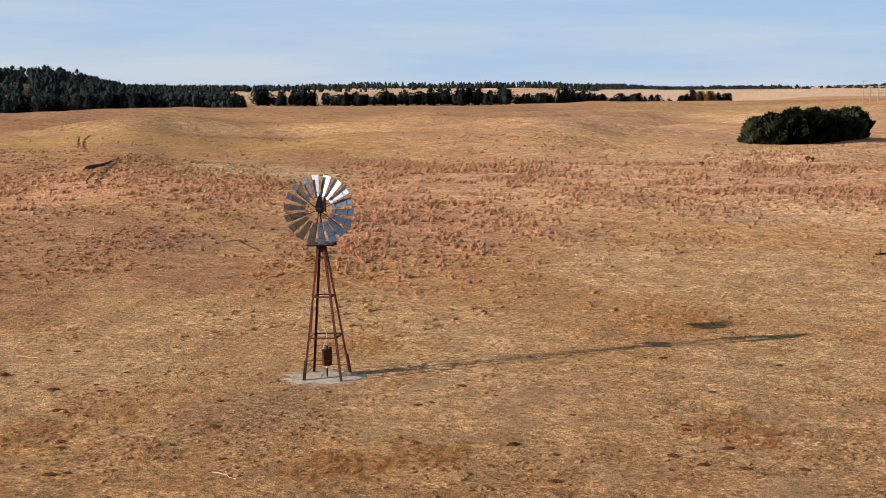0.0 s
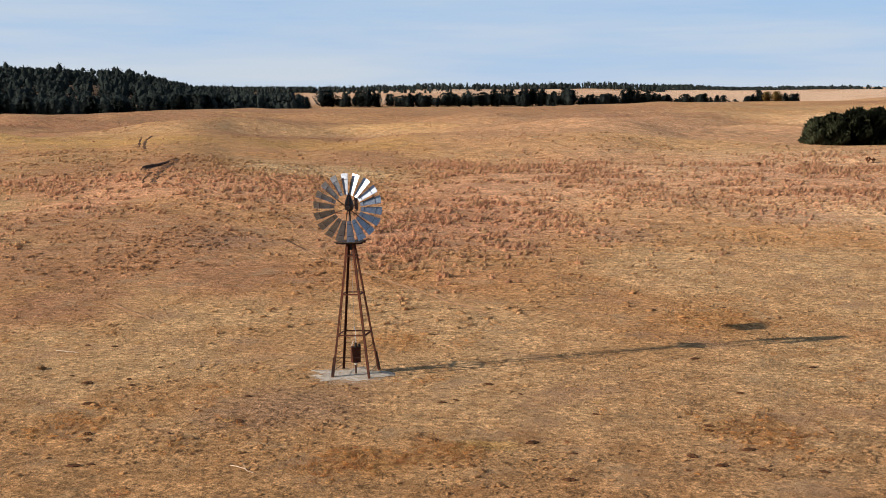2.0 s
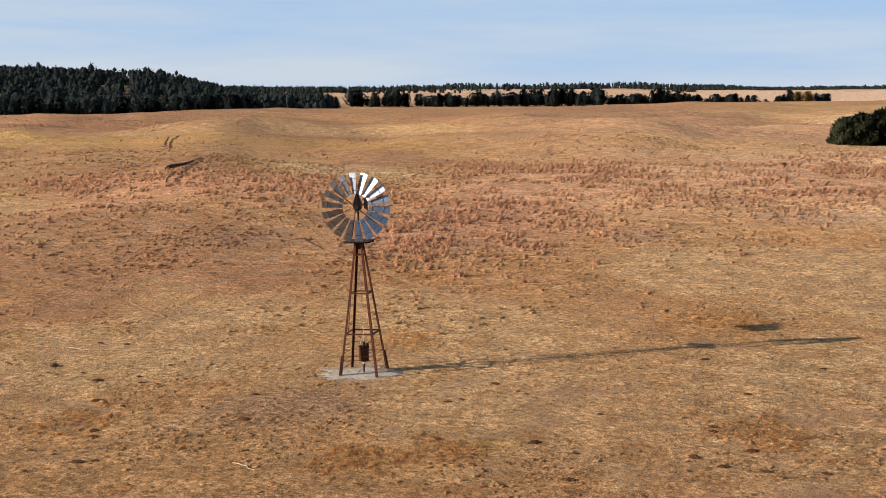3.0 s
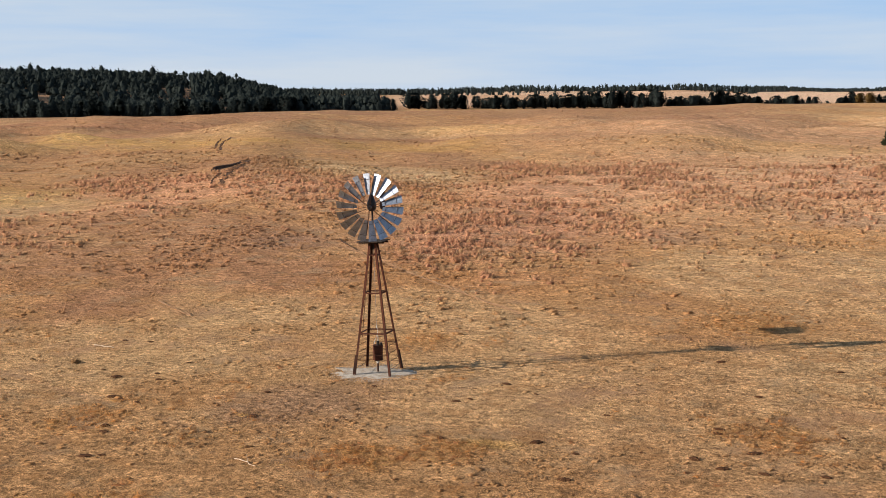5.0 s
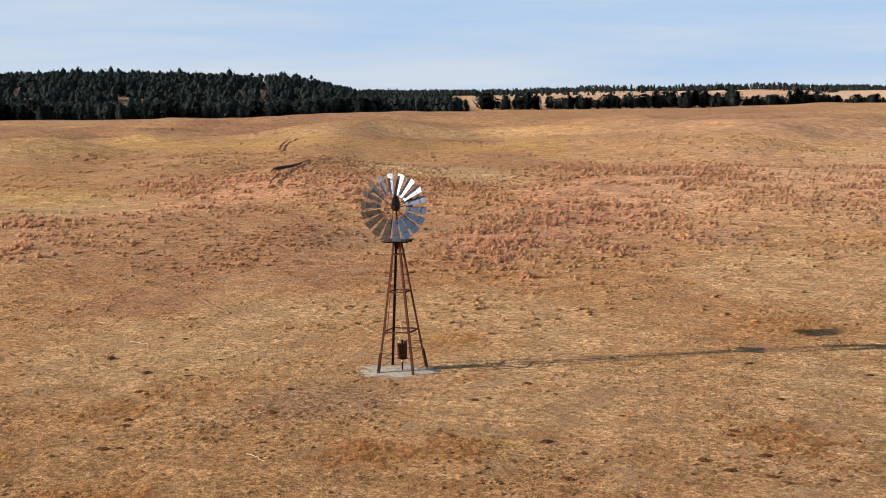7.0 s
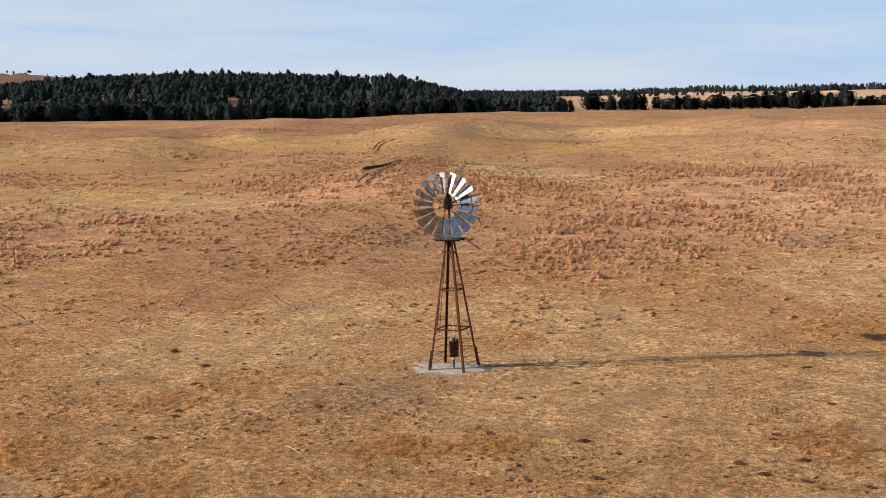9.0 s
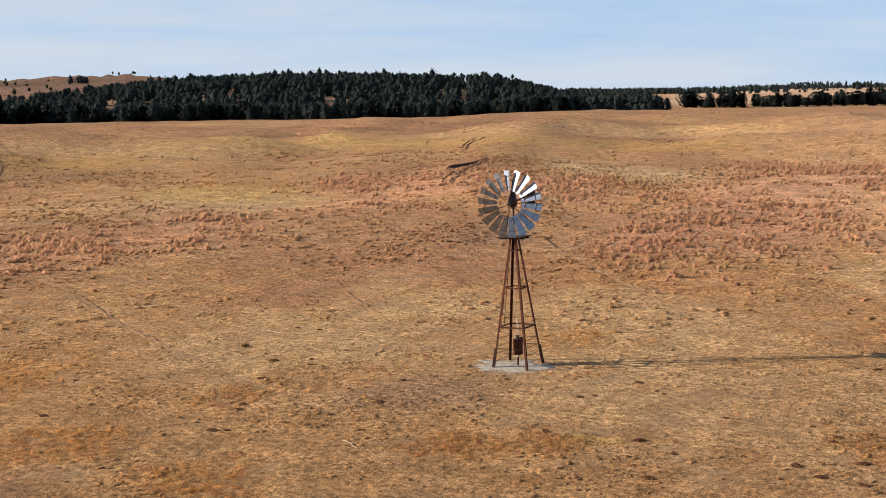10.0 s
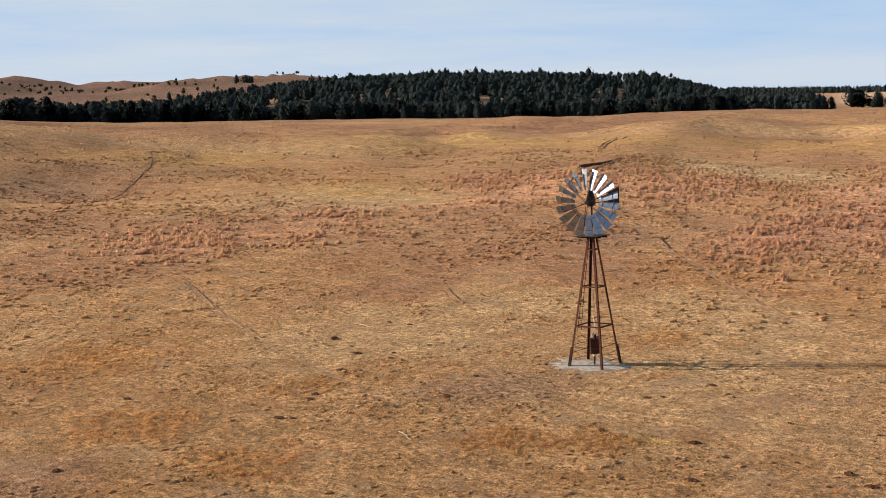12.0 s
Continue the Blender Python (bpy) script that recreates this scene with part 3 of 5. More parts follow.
def windmill():
    mill = empty("windmill", pose(0, 0, 0, -1.07, -1.9, 0), "tall rusted steel farm windmill with galvanised sails on a gravel pad", "windmill")
    corners = [Vector((-HALF, -HALF, 0)), Vector((HALF, -HALF, 0)), Vector((HALF, HALF, 0)), Vector((-HALF, HALF, 0))]
    top = 0.13

    def on_leg(k, z):
        f = z / DECK_Z
        c = corners[k % 4]
        s = (HALF + (top - HALF) * f) / HALF
        return Vector((c.x * s, c.y * s, z))

    for k in range(4):
        bm = bmesh.new()
        inward = -corners[k].normalized()
        add_angle_iron(bm, on_leg(k, -0.08), on_leg(k, DECK_Z + 0.02), inward, 0.078, 0.010)
        part("leg", bm, RUST, mill)
        if k in (0, 2):
            bm = bmesh.new()
            add_angle_iron(bm, on_leg(k, -0.05) - inward * 0.05, on_leg(k, 0.72) - inward * 0.045, inward, 0.115, 0.016)
            part("anchor_post", bm, DARK_RUST, mill, "dark heavy angle iron anchor post")
    for z, w in ((1.52, 0.052), (2.98, 0.048), (4.36, 0.040)):
        for k in range(4):
            bm = bmesh.new()
            a, b = on_leg(k, z), on_leg(k + 1, z)
            mid = (a + b) / 2
            add_angle_iron(bm, a, b, (Vector((0, 0, z)) - mid).normalized() + Vector((0, 0, -1)), w, 0.006)
            part("girt", bm, RUST, mill)
    # wires strung between the legs, low down
    for k, levels in ((3, (0.22, 0.50, 0.78, 1.05)), (1, (0.22, 0.50, 0.78, 1.05)), (2, (0.30, 0.74, 1.02)), (0, (0.72,))):
        for z in levels:
            bm = bmesh.new()
            a, b = on_leg(k, z), on_leg(k + 1, z + 0.01)
            mid = (a + b) / 2 - Vector((0, 0, 0.012))
            add_rod(bm, a, mid, 0.009, sides=5)
            add_rod(bm, mid, b, 0.009, sides=5)
            part("wire", bm, DARK_RUST, mill)
    # ladder on the far left face, next to one leg
    ladder = empty("ladder", Matrix(), "", "")
    for key in ("label", "category"):
        if key in ladder:
            del ladder[key]
    ladder.parent = mill
    ladder.matrix_parent_inverse = Matrix()

    def on_ladder(side, z):
        a, b = on_leg(0, z), on_leg(3, z)
        f = 0.30 + side * (0.24 if z < 3 else 0.24 + 0.2 * (z - 3) / 1.8)
        return a + (b - a) * f + Vector((-0.03, 0, 0))

    for side in (0, 1):
        bm = bmesh.new()
        add_rod(bm, on_ladder(side, 1.28), on_ladder(side, 3.0), 0.013, sides=6)
        add_rod(bm, on_ladder(side, 3.0), on_ladder(side, 4.78), 0.013, sides=6)
        part("rail", bm, RUST, ladder)
    for k in range(13):
        z = 1.38 + 0.265 * k
        bm = bmesh.new()
        add_rod(bm, on_ladder(0, z), on_ladder(1, z), 0.009, sides=5)
        part("rung", bm, RUST, ladder)
    # platform of planks on two bearers
    deck = part("platform", bmesh.new(), DARK_RUST, mill)
    bm = bmesh.new()
    for y in (-0.22, 0.22):
        add_box(bm, (0.98, 0.06, 0.06), Matrix.Translation((0, y, DECK_Z - 0.03)))
    bm.to_mesh(deck.data)
    bm.free()
    for k in range(6):
        bm = bmesh.new()
        add_box(bm, (0.148, 0.98 + 0.03 * math.sin(k * 2.1), 0.034), Matrix.Translation((-0.405 + 0.162 * k, 0.012 * math.sin(k * 1.7), DECK_Z + 0.019)))
        bmesh.ops.bevel(bm, geom=bm.edges[:], offset=0.006, segments=1, affect="EDGES")
        part("plank", bm, PLANK, deck)
    # mast, gear case with its hood
    bm = bmesh.new()
    add_rod(bm, (0, 0, DECK_Z - 0.3), (0, 0, HUB_Z - 0.10), 0.035, sides=10)
    part("mast", bm, BLACK_IRON, mill)
    turn = FACING.to_track_quat("Z", "Y").to_matrix().to_4x4()      # local z along the axle, local y up
    hub = Matrix.Translation((0, 0, HUB_Z)) @ turn
    bm = bmesh.new()
    add_box(bm, (0.26, 0.26, 0.34), hub @ Matrix.Translation((0, -0.02, 0.03)))
    bmesh.ops.bevel(bm, geom=bm.edges[:], offset=0.05, segments=2, affect="EDGES")
    add_rod(bm, hub @ Vector((0, 0, 0)), hub @ Vector((0, 0, 0.52)), 0.035, sides=10)
    case = part("gear_case", bm, BLACK_IRON, mill, "black oily gear case")
    bm = bmesh.new()
    rings = []
    for h, wx, wz in ((-0.10, 0.14, 0.17), (0.0, 0.17, 0.20), (0.12, 0.165, 0.19), (0.25, 0.13, 0.15), (0.36, 0.085, 0.10), (0.46, 0.045, 0.055), (0.52, 0.015, 0.02)):
        rings.append([bm.verts.new(hub @ Vector((wx * math.cos(q * math.pi / 8), h, 0.05 + wz * math.sin(q * math.pi / 8)))) for q in range(16)])
    for a, b in zip(rings, rings[1:]):
        for q in range(16):
            bm.faces.new((a[q], a[(q + 1) % 16], b[(q + 1) % 16], b[q]))
    bm.faces.new(rings[0][::-1])
    bm.faces.new(rings[-1])
    bmesh.ops.recalc_face_normals(bm, faces=bm.faces)
    part("hood", bm, BLACK_IRON, case)
    # wheel
    ahead = hub @ Matrix.Translation((0, 0, 0.42))
    bm = bmesh.new()
    add_rod(bm, ahead @ Vector((0, 0, -0.10)), ahead @ Vector((0, 0, 0.10)), 0.075, 0.06, sides=14)
    wheel = part("wheel", bm, BLACK_IRON, mill)
    for q in (0.60, 1.02):
        bm = bmesh.new()
        add_ring(bm, q, 0.032, 0.004, ahead @ Matrix.Translation((0, 0, -0.03)))
        part("rim", bm, DULL_ZINC, wheel)
    for k in range(6):
        g = 2 * math.pi * k / 6 + 0.16
        out = Vector((math.sin(g), math.cos(g), 0))
        for z in (-0.09, 0.08):
            bm = bmesh.new()
            add_rod(bm, ahead @ (out * 0.06 + Vector((0, 0, z))), ahead @ (out * 1.03 + Vector((0, 0, -0.03))), 0.008, sides=6)
            part("spoke", bm, DARK_RUST, wheel)

    def sail_mesh():
        """A curved, tapered sheet along local y, hollow towards local z."""
        bm = bmesh.new()
        for skin in (0.0015, -0.0015):
            grid = []
            for i in range(7):
                r = 0.475 + (1.225 - 0.475) * i / 6
                half = 0.078 + (0.164 - 0.078) * i / 6
                row = []
                for j in range(7):
                    s = -1 + 2 * j / 6
                    end = 0.012 * (1 - s * s) if i == 6 else 0
                    row.append(bm.verts.new((half * s, r + end, skin - 0.012 * (half / 0.164) * (1 - s * s))))
                grid.append(row)
            for i in range(6):
                for j in range(6):
                    quad = (grid[i][j], grid[i][j + 1], grid[i + 1][j + 1], grid[i + 1][j])
                    bm.faces.new(quad if skin > 0 else quad[::-1]).smooth = True
        me = bpy.data.meshes.new("sail")
        bm.to_mesh(me)
        bm.free()
        me.materials.append(ZINC)
        return me

    def bracket_mesh(q, half):
        bm = bmesh.new()
        add_box(bm, (2 * half, 0.012, 0.010), Matrix.Translation((0, q, 0.006)))
        me = bpy.data.meshes.new("bracket")
        bm.to_mesh(me)
        bm.free()
        me.materials.append(DARK_RUST)
        return me

    sail, inner, outer = sail_mesh(), bracket_mesh(0.60, 0.078), bracket_mesh(1.02, 0.115)
    dice = random.Random(4)
    for k in range(18):
        g = 20 * k + 3.5
        m = ahead @ pose(0, 0, 0, 0, 0, g) @ pose(0, 0, 0, 0, -31 + dice.uniform(-2.5, 2.5), 0)
        for name, me in (("sail", sail), ("bracket", inner), ("bracket", outer)):
            ob = new(name, me)
            ob.parent = wheel
            ob.matrix_basis = m
    # tail, swung a little out of the wheel's line
    hub = Matrix.Translation((0, 0, HUB_Z)) @ TAIL_WAY.to_track_quat("Z", "Y").to_matrix().to_4x4()
    bm = bmesh.new()
    for y in (-0.10, 0.16):
        add_rod(bm, hub @ Vector((0.02, y * 0.4, -0.1)), hub @ Vector((0, y, -2.3)), 0.016, sides=6)
    tail = part("tail", bm, DARK_RUST, mill)
    bm = bmesh.new()
    shape = [(-2.0, -0.20), (-3.35, -0.40), (-3.35, 0.42), (-2.0, 0.26)]
    faces = [[bm.verts.new(hub @ Vector((sx, y, z))) for z, y in shape] for sx in (-0.003, 0.003)]
    bm.faces.new(faces[0])
    bm.faces.new(faces[1][::-1])
    for i in range(4):
        j = (i + 1) % 4
        bm.faces.new((faces[0][i], faces[1][i], faces[1][j], faces[0][j]))
    bmesh.ops.recalc_face_normals(bm, faces=bm.faces)
    part("vane", bm, DARK_RUST, tail, "dark weathered sheet metal tail vane")
    # pump rod down the middle
    bm = bmesh.new()
    add_rod(bm, (0, 0, DECK_Z - 0.2), (0, 0, 1.75), 0.008, sides=6)
    rod = part("pump_rod", bm, GREY_WOOD, mill)
    bm = bmesh.new()
    add_rod(bm, (0, 0, 1.75), (0, 0, 1.62), 0.022, sides=8)
    part("coupling", bm, PALE_PIPE, rod, "pale rod coupling")
    return mill


windmill()


def well_pump():
    pump = empty("well_pump", pose(0.0, -0.02, 0.0), "rusted barrel-shaped pump head on a pipe under the windmill", "pump")
    bm = bmesh.new()
    add_rod(bm, (0, 0, 0.44), (0, 0, 1.00), 0.175, 0.185, sides=24)
    for z in (0.46, 0.72, 0.985):
        add_ring(bm, 0.178, 0.025, 0.014, Matrix.Translation((0, 0, z)), 24)
    part("barrel", bm, RUST, pump)
    bm = bmesh.new()
    add_rod(bm, (0, 0, -0.03), (0, 0, 0.44), 0.032, sides=12)
    pipe = part("pipe", bm, DARK_RUST, pump)
    bm = bmesh.new()
    add_rod(bm, (0, 0, 0.33), (0, 0, 0.44), 0.055, sides=12)
    part("collar", bm, PALE_PIPE, pipe, "pale pipe collar")
    bm = bmesh.new()
    add_rod(bm, (0.0, 0, 1.0), (0, 0, 1.16), 0.05, sides=10)
    add_box(bm, (0.10, 0.06, 0.12), Matrix.Translation((0.12, 0.02, 1.04)))
    part("stuffing_box", bm, BLACK_IRON, pump)
    for x in (-0.15, 0.03):
        bm = bmesh.new()
        add_rod(bm, (x, 0.0, 1.02), (0.0, 0, 1.50), 0.011, sides=6)
        part("yoke_rod", bm, PALE_PIPE, pump, "pale bent yoke rod")
    bm = bmesh.new()
    add_rod(bm, (0, 0, 1.1), (0, 0, 1.64), 0.010, sides=6)
    part("polished_rod", bm, PALE_PIPE, pump)


well_pump()


def gravel_pad():
    bm = bmesh.new()
    dice = random.Random(8)
    rings = []
    for f, h in ((1.0, -0.05), (0.92, 0.004), (0.7, 0.008), (0.35, 0.01)):
        row = []
        for k in range(48):
            g = 2 * math.pi * k / 48
            q = f * (1.15 + 0.16 * math.sin(2 * g + 0.6) + 0.14 * math.sin(5 * g) + 0.10 * math.sin(9 * g + 1) + dice.uniform(-0.22, 0.22) * f)
            x, y = -0.14 + q * math.cos(g) * 1.18, -0.20 + q * math.sin(g) * 1.0
            row.append(bm.verts.new((x, y, float(land(x, y)) + h)))
        rings.append(row)
    for a, b in zip(rings, rings[1:]):
        for k in range(48):
            j = (k + 1) % 48
            bm.faces.new((a[k], a[j], b[j], b[k]))
    bm.faces.new(rings[-1])
    for f in bm.faces:
        f.smooth = True
    ob = part("gravel_pad", bm, GRAVEL)
    tagged(ob, "patch of pale grey gravel round the windmill's feet", "gravel", kind="structure")
    # loose stones on it and round it
    rng = np.random.default_rng(5)
    n = 2600
    g, q = rng.uniform(0, 2 * np.pi, n), 1.28 * np.sqrt(rng.uniform(0, 1, n)) * (1 + 0.55 * rng.random(n) ** 3)
    x, y, s = q * np.cos(g) - 0.12, q * np.sin(g) - 0.22, rng.uniform(0.006, 0.020, n)
    octa = np.array([(1, 0, 0), (0, 1, 0), (-1, 0, 0), (0, -1, 0), (0, 0, 0.7), (0, 0, -0.5)])
    tri = np.array([(0, 1, 4), (1, 2, 4), (2, 3, 4), (3, 0, 4)])
    spin = rng.uniform(0, np.pi, n)
    v = octa[tri].reshape(1, -1, 3) * s[:, None, None] * rng.uniform(0.7, 1.3, (n, 1, 3))
    c, d = np.cos(spin)[:, None], np.sin(spin)[:, None]
    v = np.stack([v[..., 0] * c - v[..., 1] * d + x[:, None], v[..., 0] * d + v[..., 1] * c + y[:, None], v[..., 2] + (land(x, y) + 0.008)[:, None]], -1)
    tagged(new("loose_stones", raw_mesh("loose_stones", v.reshape(-1, 3), 3, STONE)), "loose pale stones on the gravel pad", "stones", kind="stuff")


gravel_pad()


# ---- trees ----
def lump(fine):
    """Corners of the triangles of a plain ball."""
    bm = bmesh.new()
    bmesh.ops.create_icosphere(bm, subdivisions=fine, radius=1)
    v = np.array([[c.co[:] for c in f.verts] for f in bm.faces]).reshape(-1, 3)
    bm.free()
    return v


LUMP, SMALL_LUMP = lump(2), lump(1)


def crown_reach(t, form):
    if form == "pine":
        return np.clip((1 - t) ** 0.52 * (0.62 + 0.75 * t ** 0.6), 0, 1)
    if form == "cedar":
        return np.clip((1 - t ** 3.2) * (0.86 + 0.2 * t), 0, 1)
    return np.sqrt(np.clip(1 - (2 * t - 1) ** 2, 0, 1))


def crown_lumps(rng, n, height, width, low, form, ball=LUMP):
    """Uneven lumps of foliage, heaped from the crown's foot to its tip."""
    out = []
    for k in range(n):
        t = (k + rng.uniform(0.3, 0.7)) / n
        reach = width / 2 * float(crown_reach(np.array(t), form))
        g = rng.uniform(0, 2 * np.pi)
        off = reach * rng.uniform(0.0, 0.35)
        mid = np.array((off * math.cos(g), off * math.sin(g), low + t * (height - low)))
        tall = min((height - low) / n * rng.uniform(0.8, 1.05), (1 - t) * (height - low) * 0.95 + 0.02 * height)
        bumps = 1 + 0.10 * np.sin(ball @ rng.normal(0, 3.0, 3) + rng.uniform(0, 6)) + 0.08 * np.sin(ball @ rng.normal(0, 5.0, 3) + rng.uniform(0, 6))
        out.append(ball * bumps[:, None] * np.array((reach * 0.56, reach * 0.56, tall * 0.88)) + mid)
    return np.vstack(out)


def spray_cloud(rng, n, height, width, low, form, size):
    """Corners of n leaf sprays (two triangles each) that roughen an uneven crown."""
    t = rng.beta(1.1, 1.2, n)                                   # 0 at the crown's foot, 1 at its tip
    reach = crown_reach(t, form)
    g = rng.uniform(0, 2 * np.pi, n)
    lobes = 1 + 0.20 * np.sin(3 * g + 7 * t + rng.uniform(0, 6)) + 0.16 * np.sin(5 * g - 11 * t + rng.uniform(0, 6))
    q = width / 2 * reach * lobes * rng.uniform(0.35, 1.0, n) ** 0.4
    mid = np.stack([q * np.cos(g), q * np.sin(g), low + t * (height - low)], -1)
    out = np.stack([np.cos(g), np.sin(g), rng.normal(0.85 if form == "cedar" else 0.45, 0.4, n)], -1) + rng.normal(0, 0.35, (n, 3))
    out /= np.linalg.norm(out, axis=1)[:, None]
    side = np.cross(out, rng.normal(0, 1, (n, 3)))
    side /= np.linalg.norm(side, axis=1)[:, None] + 1e-9
    s = size * (rng.uniform(0.6, 1.3, n) * np.where(rng.random(n) < 0.12, 2.1 if form == "cedar" else 1.7, 1.0))[:, None]
    slim = 0.36 if form == "cedar" else 0.6
    tip, foot = mid + out * s, mid - out * s * 0.7
    a, b = mid + side * s * slim, mid - side * s * slim
    return np.stack([foot, a, tip, foot, tip, b], 1).reshape(-1, 3)


def tree_thing(name, seed, height, width, low, form, n, size, mat, label, category, group="", lumps=4):
    """A tree with a tapered, forked trunk and an uneven crown, built at the origin."""
    rng = np.random.default_rng(seed)
    tree = empty(name, Matrix(), label, category, group)
    bm = bmesh.new()
    lean = rng.normal(0, 0.03 * height, 2)
    points = [Vector((0, 0, -0.3)), Vector((lean[0] * 0.3, lean[1] * 0.3, height * 0.45)), Vector((lean[0], lean[1], height * 0.93))]
    thick = 0.028 * height
    add_rod(bm, points[0], points[1], thick, thick * 0.6, 7)
    add_rod(bm, points[1], points[2], thick * 0.6, thick * 0.1, 6)
    for k in range(7):
        f = rng.uniform(0.25, 0.85)
        g = rng.uniform(0, 2 * np.pi)
        root = points[0].lerp(points[2], f)
        add_rod(bm, root, root + Vector((math.cos(g) * width * 0.38 * (1.1 - f), math.sin(g) * width * 0.38 * (1.1 - f), 0.10 * height)), thick * 0.25, thick * 0.06, 5)
    part("trunk", bm, BARK, tree)
    v = np.vstack([crown_lumps(rng, lumps, height, width, low, form), spray_cloud(rng, n, height, width, low, form, size)])
    me = raw_mesh("crown", v, 3, mat, way=crown_ways(rng, v, height, width, low))
    crown = new("crown", me)
    crown.parent = tree
    return tree


def crown_ways(rng, v, height, width, low):
    """Directions that shade a crown as a heap of rounded boughs."""
    mid = v.reshape(-1, 3, 3).mean(1)
    out = mid * np.array((1, 1, 0)) / (width / 2) + np.array((0, 0, 1.0)) * ((mid[:, 2:3] - low) / (height - low) - 0.35) * 1.1
    faces = v.reshape(-1, 3, 3)
    flat = np.cross(faces[:, 1] - faces[:, 0], faces[:, 2] - faces[:, 0])
    flat /= np.linalg.norm(flat, axis=1)[:, None] + 1e-9
    flat *= np.sign((flat * out).sum(1))[:, None]
    out = out / (np.linalg.norm(out, axis=1)[:, None] + 1e-9) + 0.45 * flat + 0.25 * rng.normal(0, 1, out.shape)
    out /= np.linalg.norm(out, axis=1)[:, None] + 1e-9
    return np.repeat(out, 3, 0)


def stand(ob, x, y, scale=1.0, turn=0.0, sink=0.0):
    ob.matrix_basis = Matrix.LocRotScale((x, y, float(land(x, y)) - sink), Euler((0, 0, turn)), (scale, scale, scale * 1.0))


def planted(model, x, y, scale, turn, label=""):
    ob = copy_thing(model, Matrix())
    stand(ob, x, y, scale, turn)
    if label:
        ob["label"] = label
    return ob


def at_bearing(az, r):
    return VIEW_X + r * math.sin(radians(az)), VIEW_Y + r * math.cos(radians(az))


def cedar_thicket():
    """The dark clump of cedars that stands alone in the pasture."""
    rows = ((32.9, 167.3, 4.3, 5.0), (35.2, 167.6, 5.0, 6.2), (38.2, 169.0, 5.5, 7.0), (41.4, 170.5, 5.5, 7.4), (44.2, 174.0, 5.1, 7.0),
            (46.8, 178.0, 5.0, 6.6), (49.4, 182.0, 5.3, 6.4), (51.6, 186.0, 5.3, 5.6), (39.8, 174.0, 5.7, 6.8), (43.4, 178.0, 5.5, 6.8))
    for k, (x, y, h, w) in enumerate(rows):
        tree = tree_thing("cedar_tree", 60 + k, h, w, 0.15, "cedar", 8500, 0.34, CEDAR, "dense dark green cedar standing in a clump on the pasture",
                          "cedar tree", "cedars of the thicket")
        stand(tree, x - 1.0, y - 7.5, 0.97, k * 1.3)


cedar_thicket()


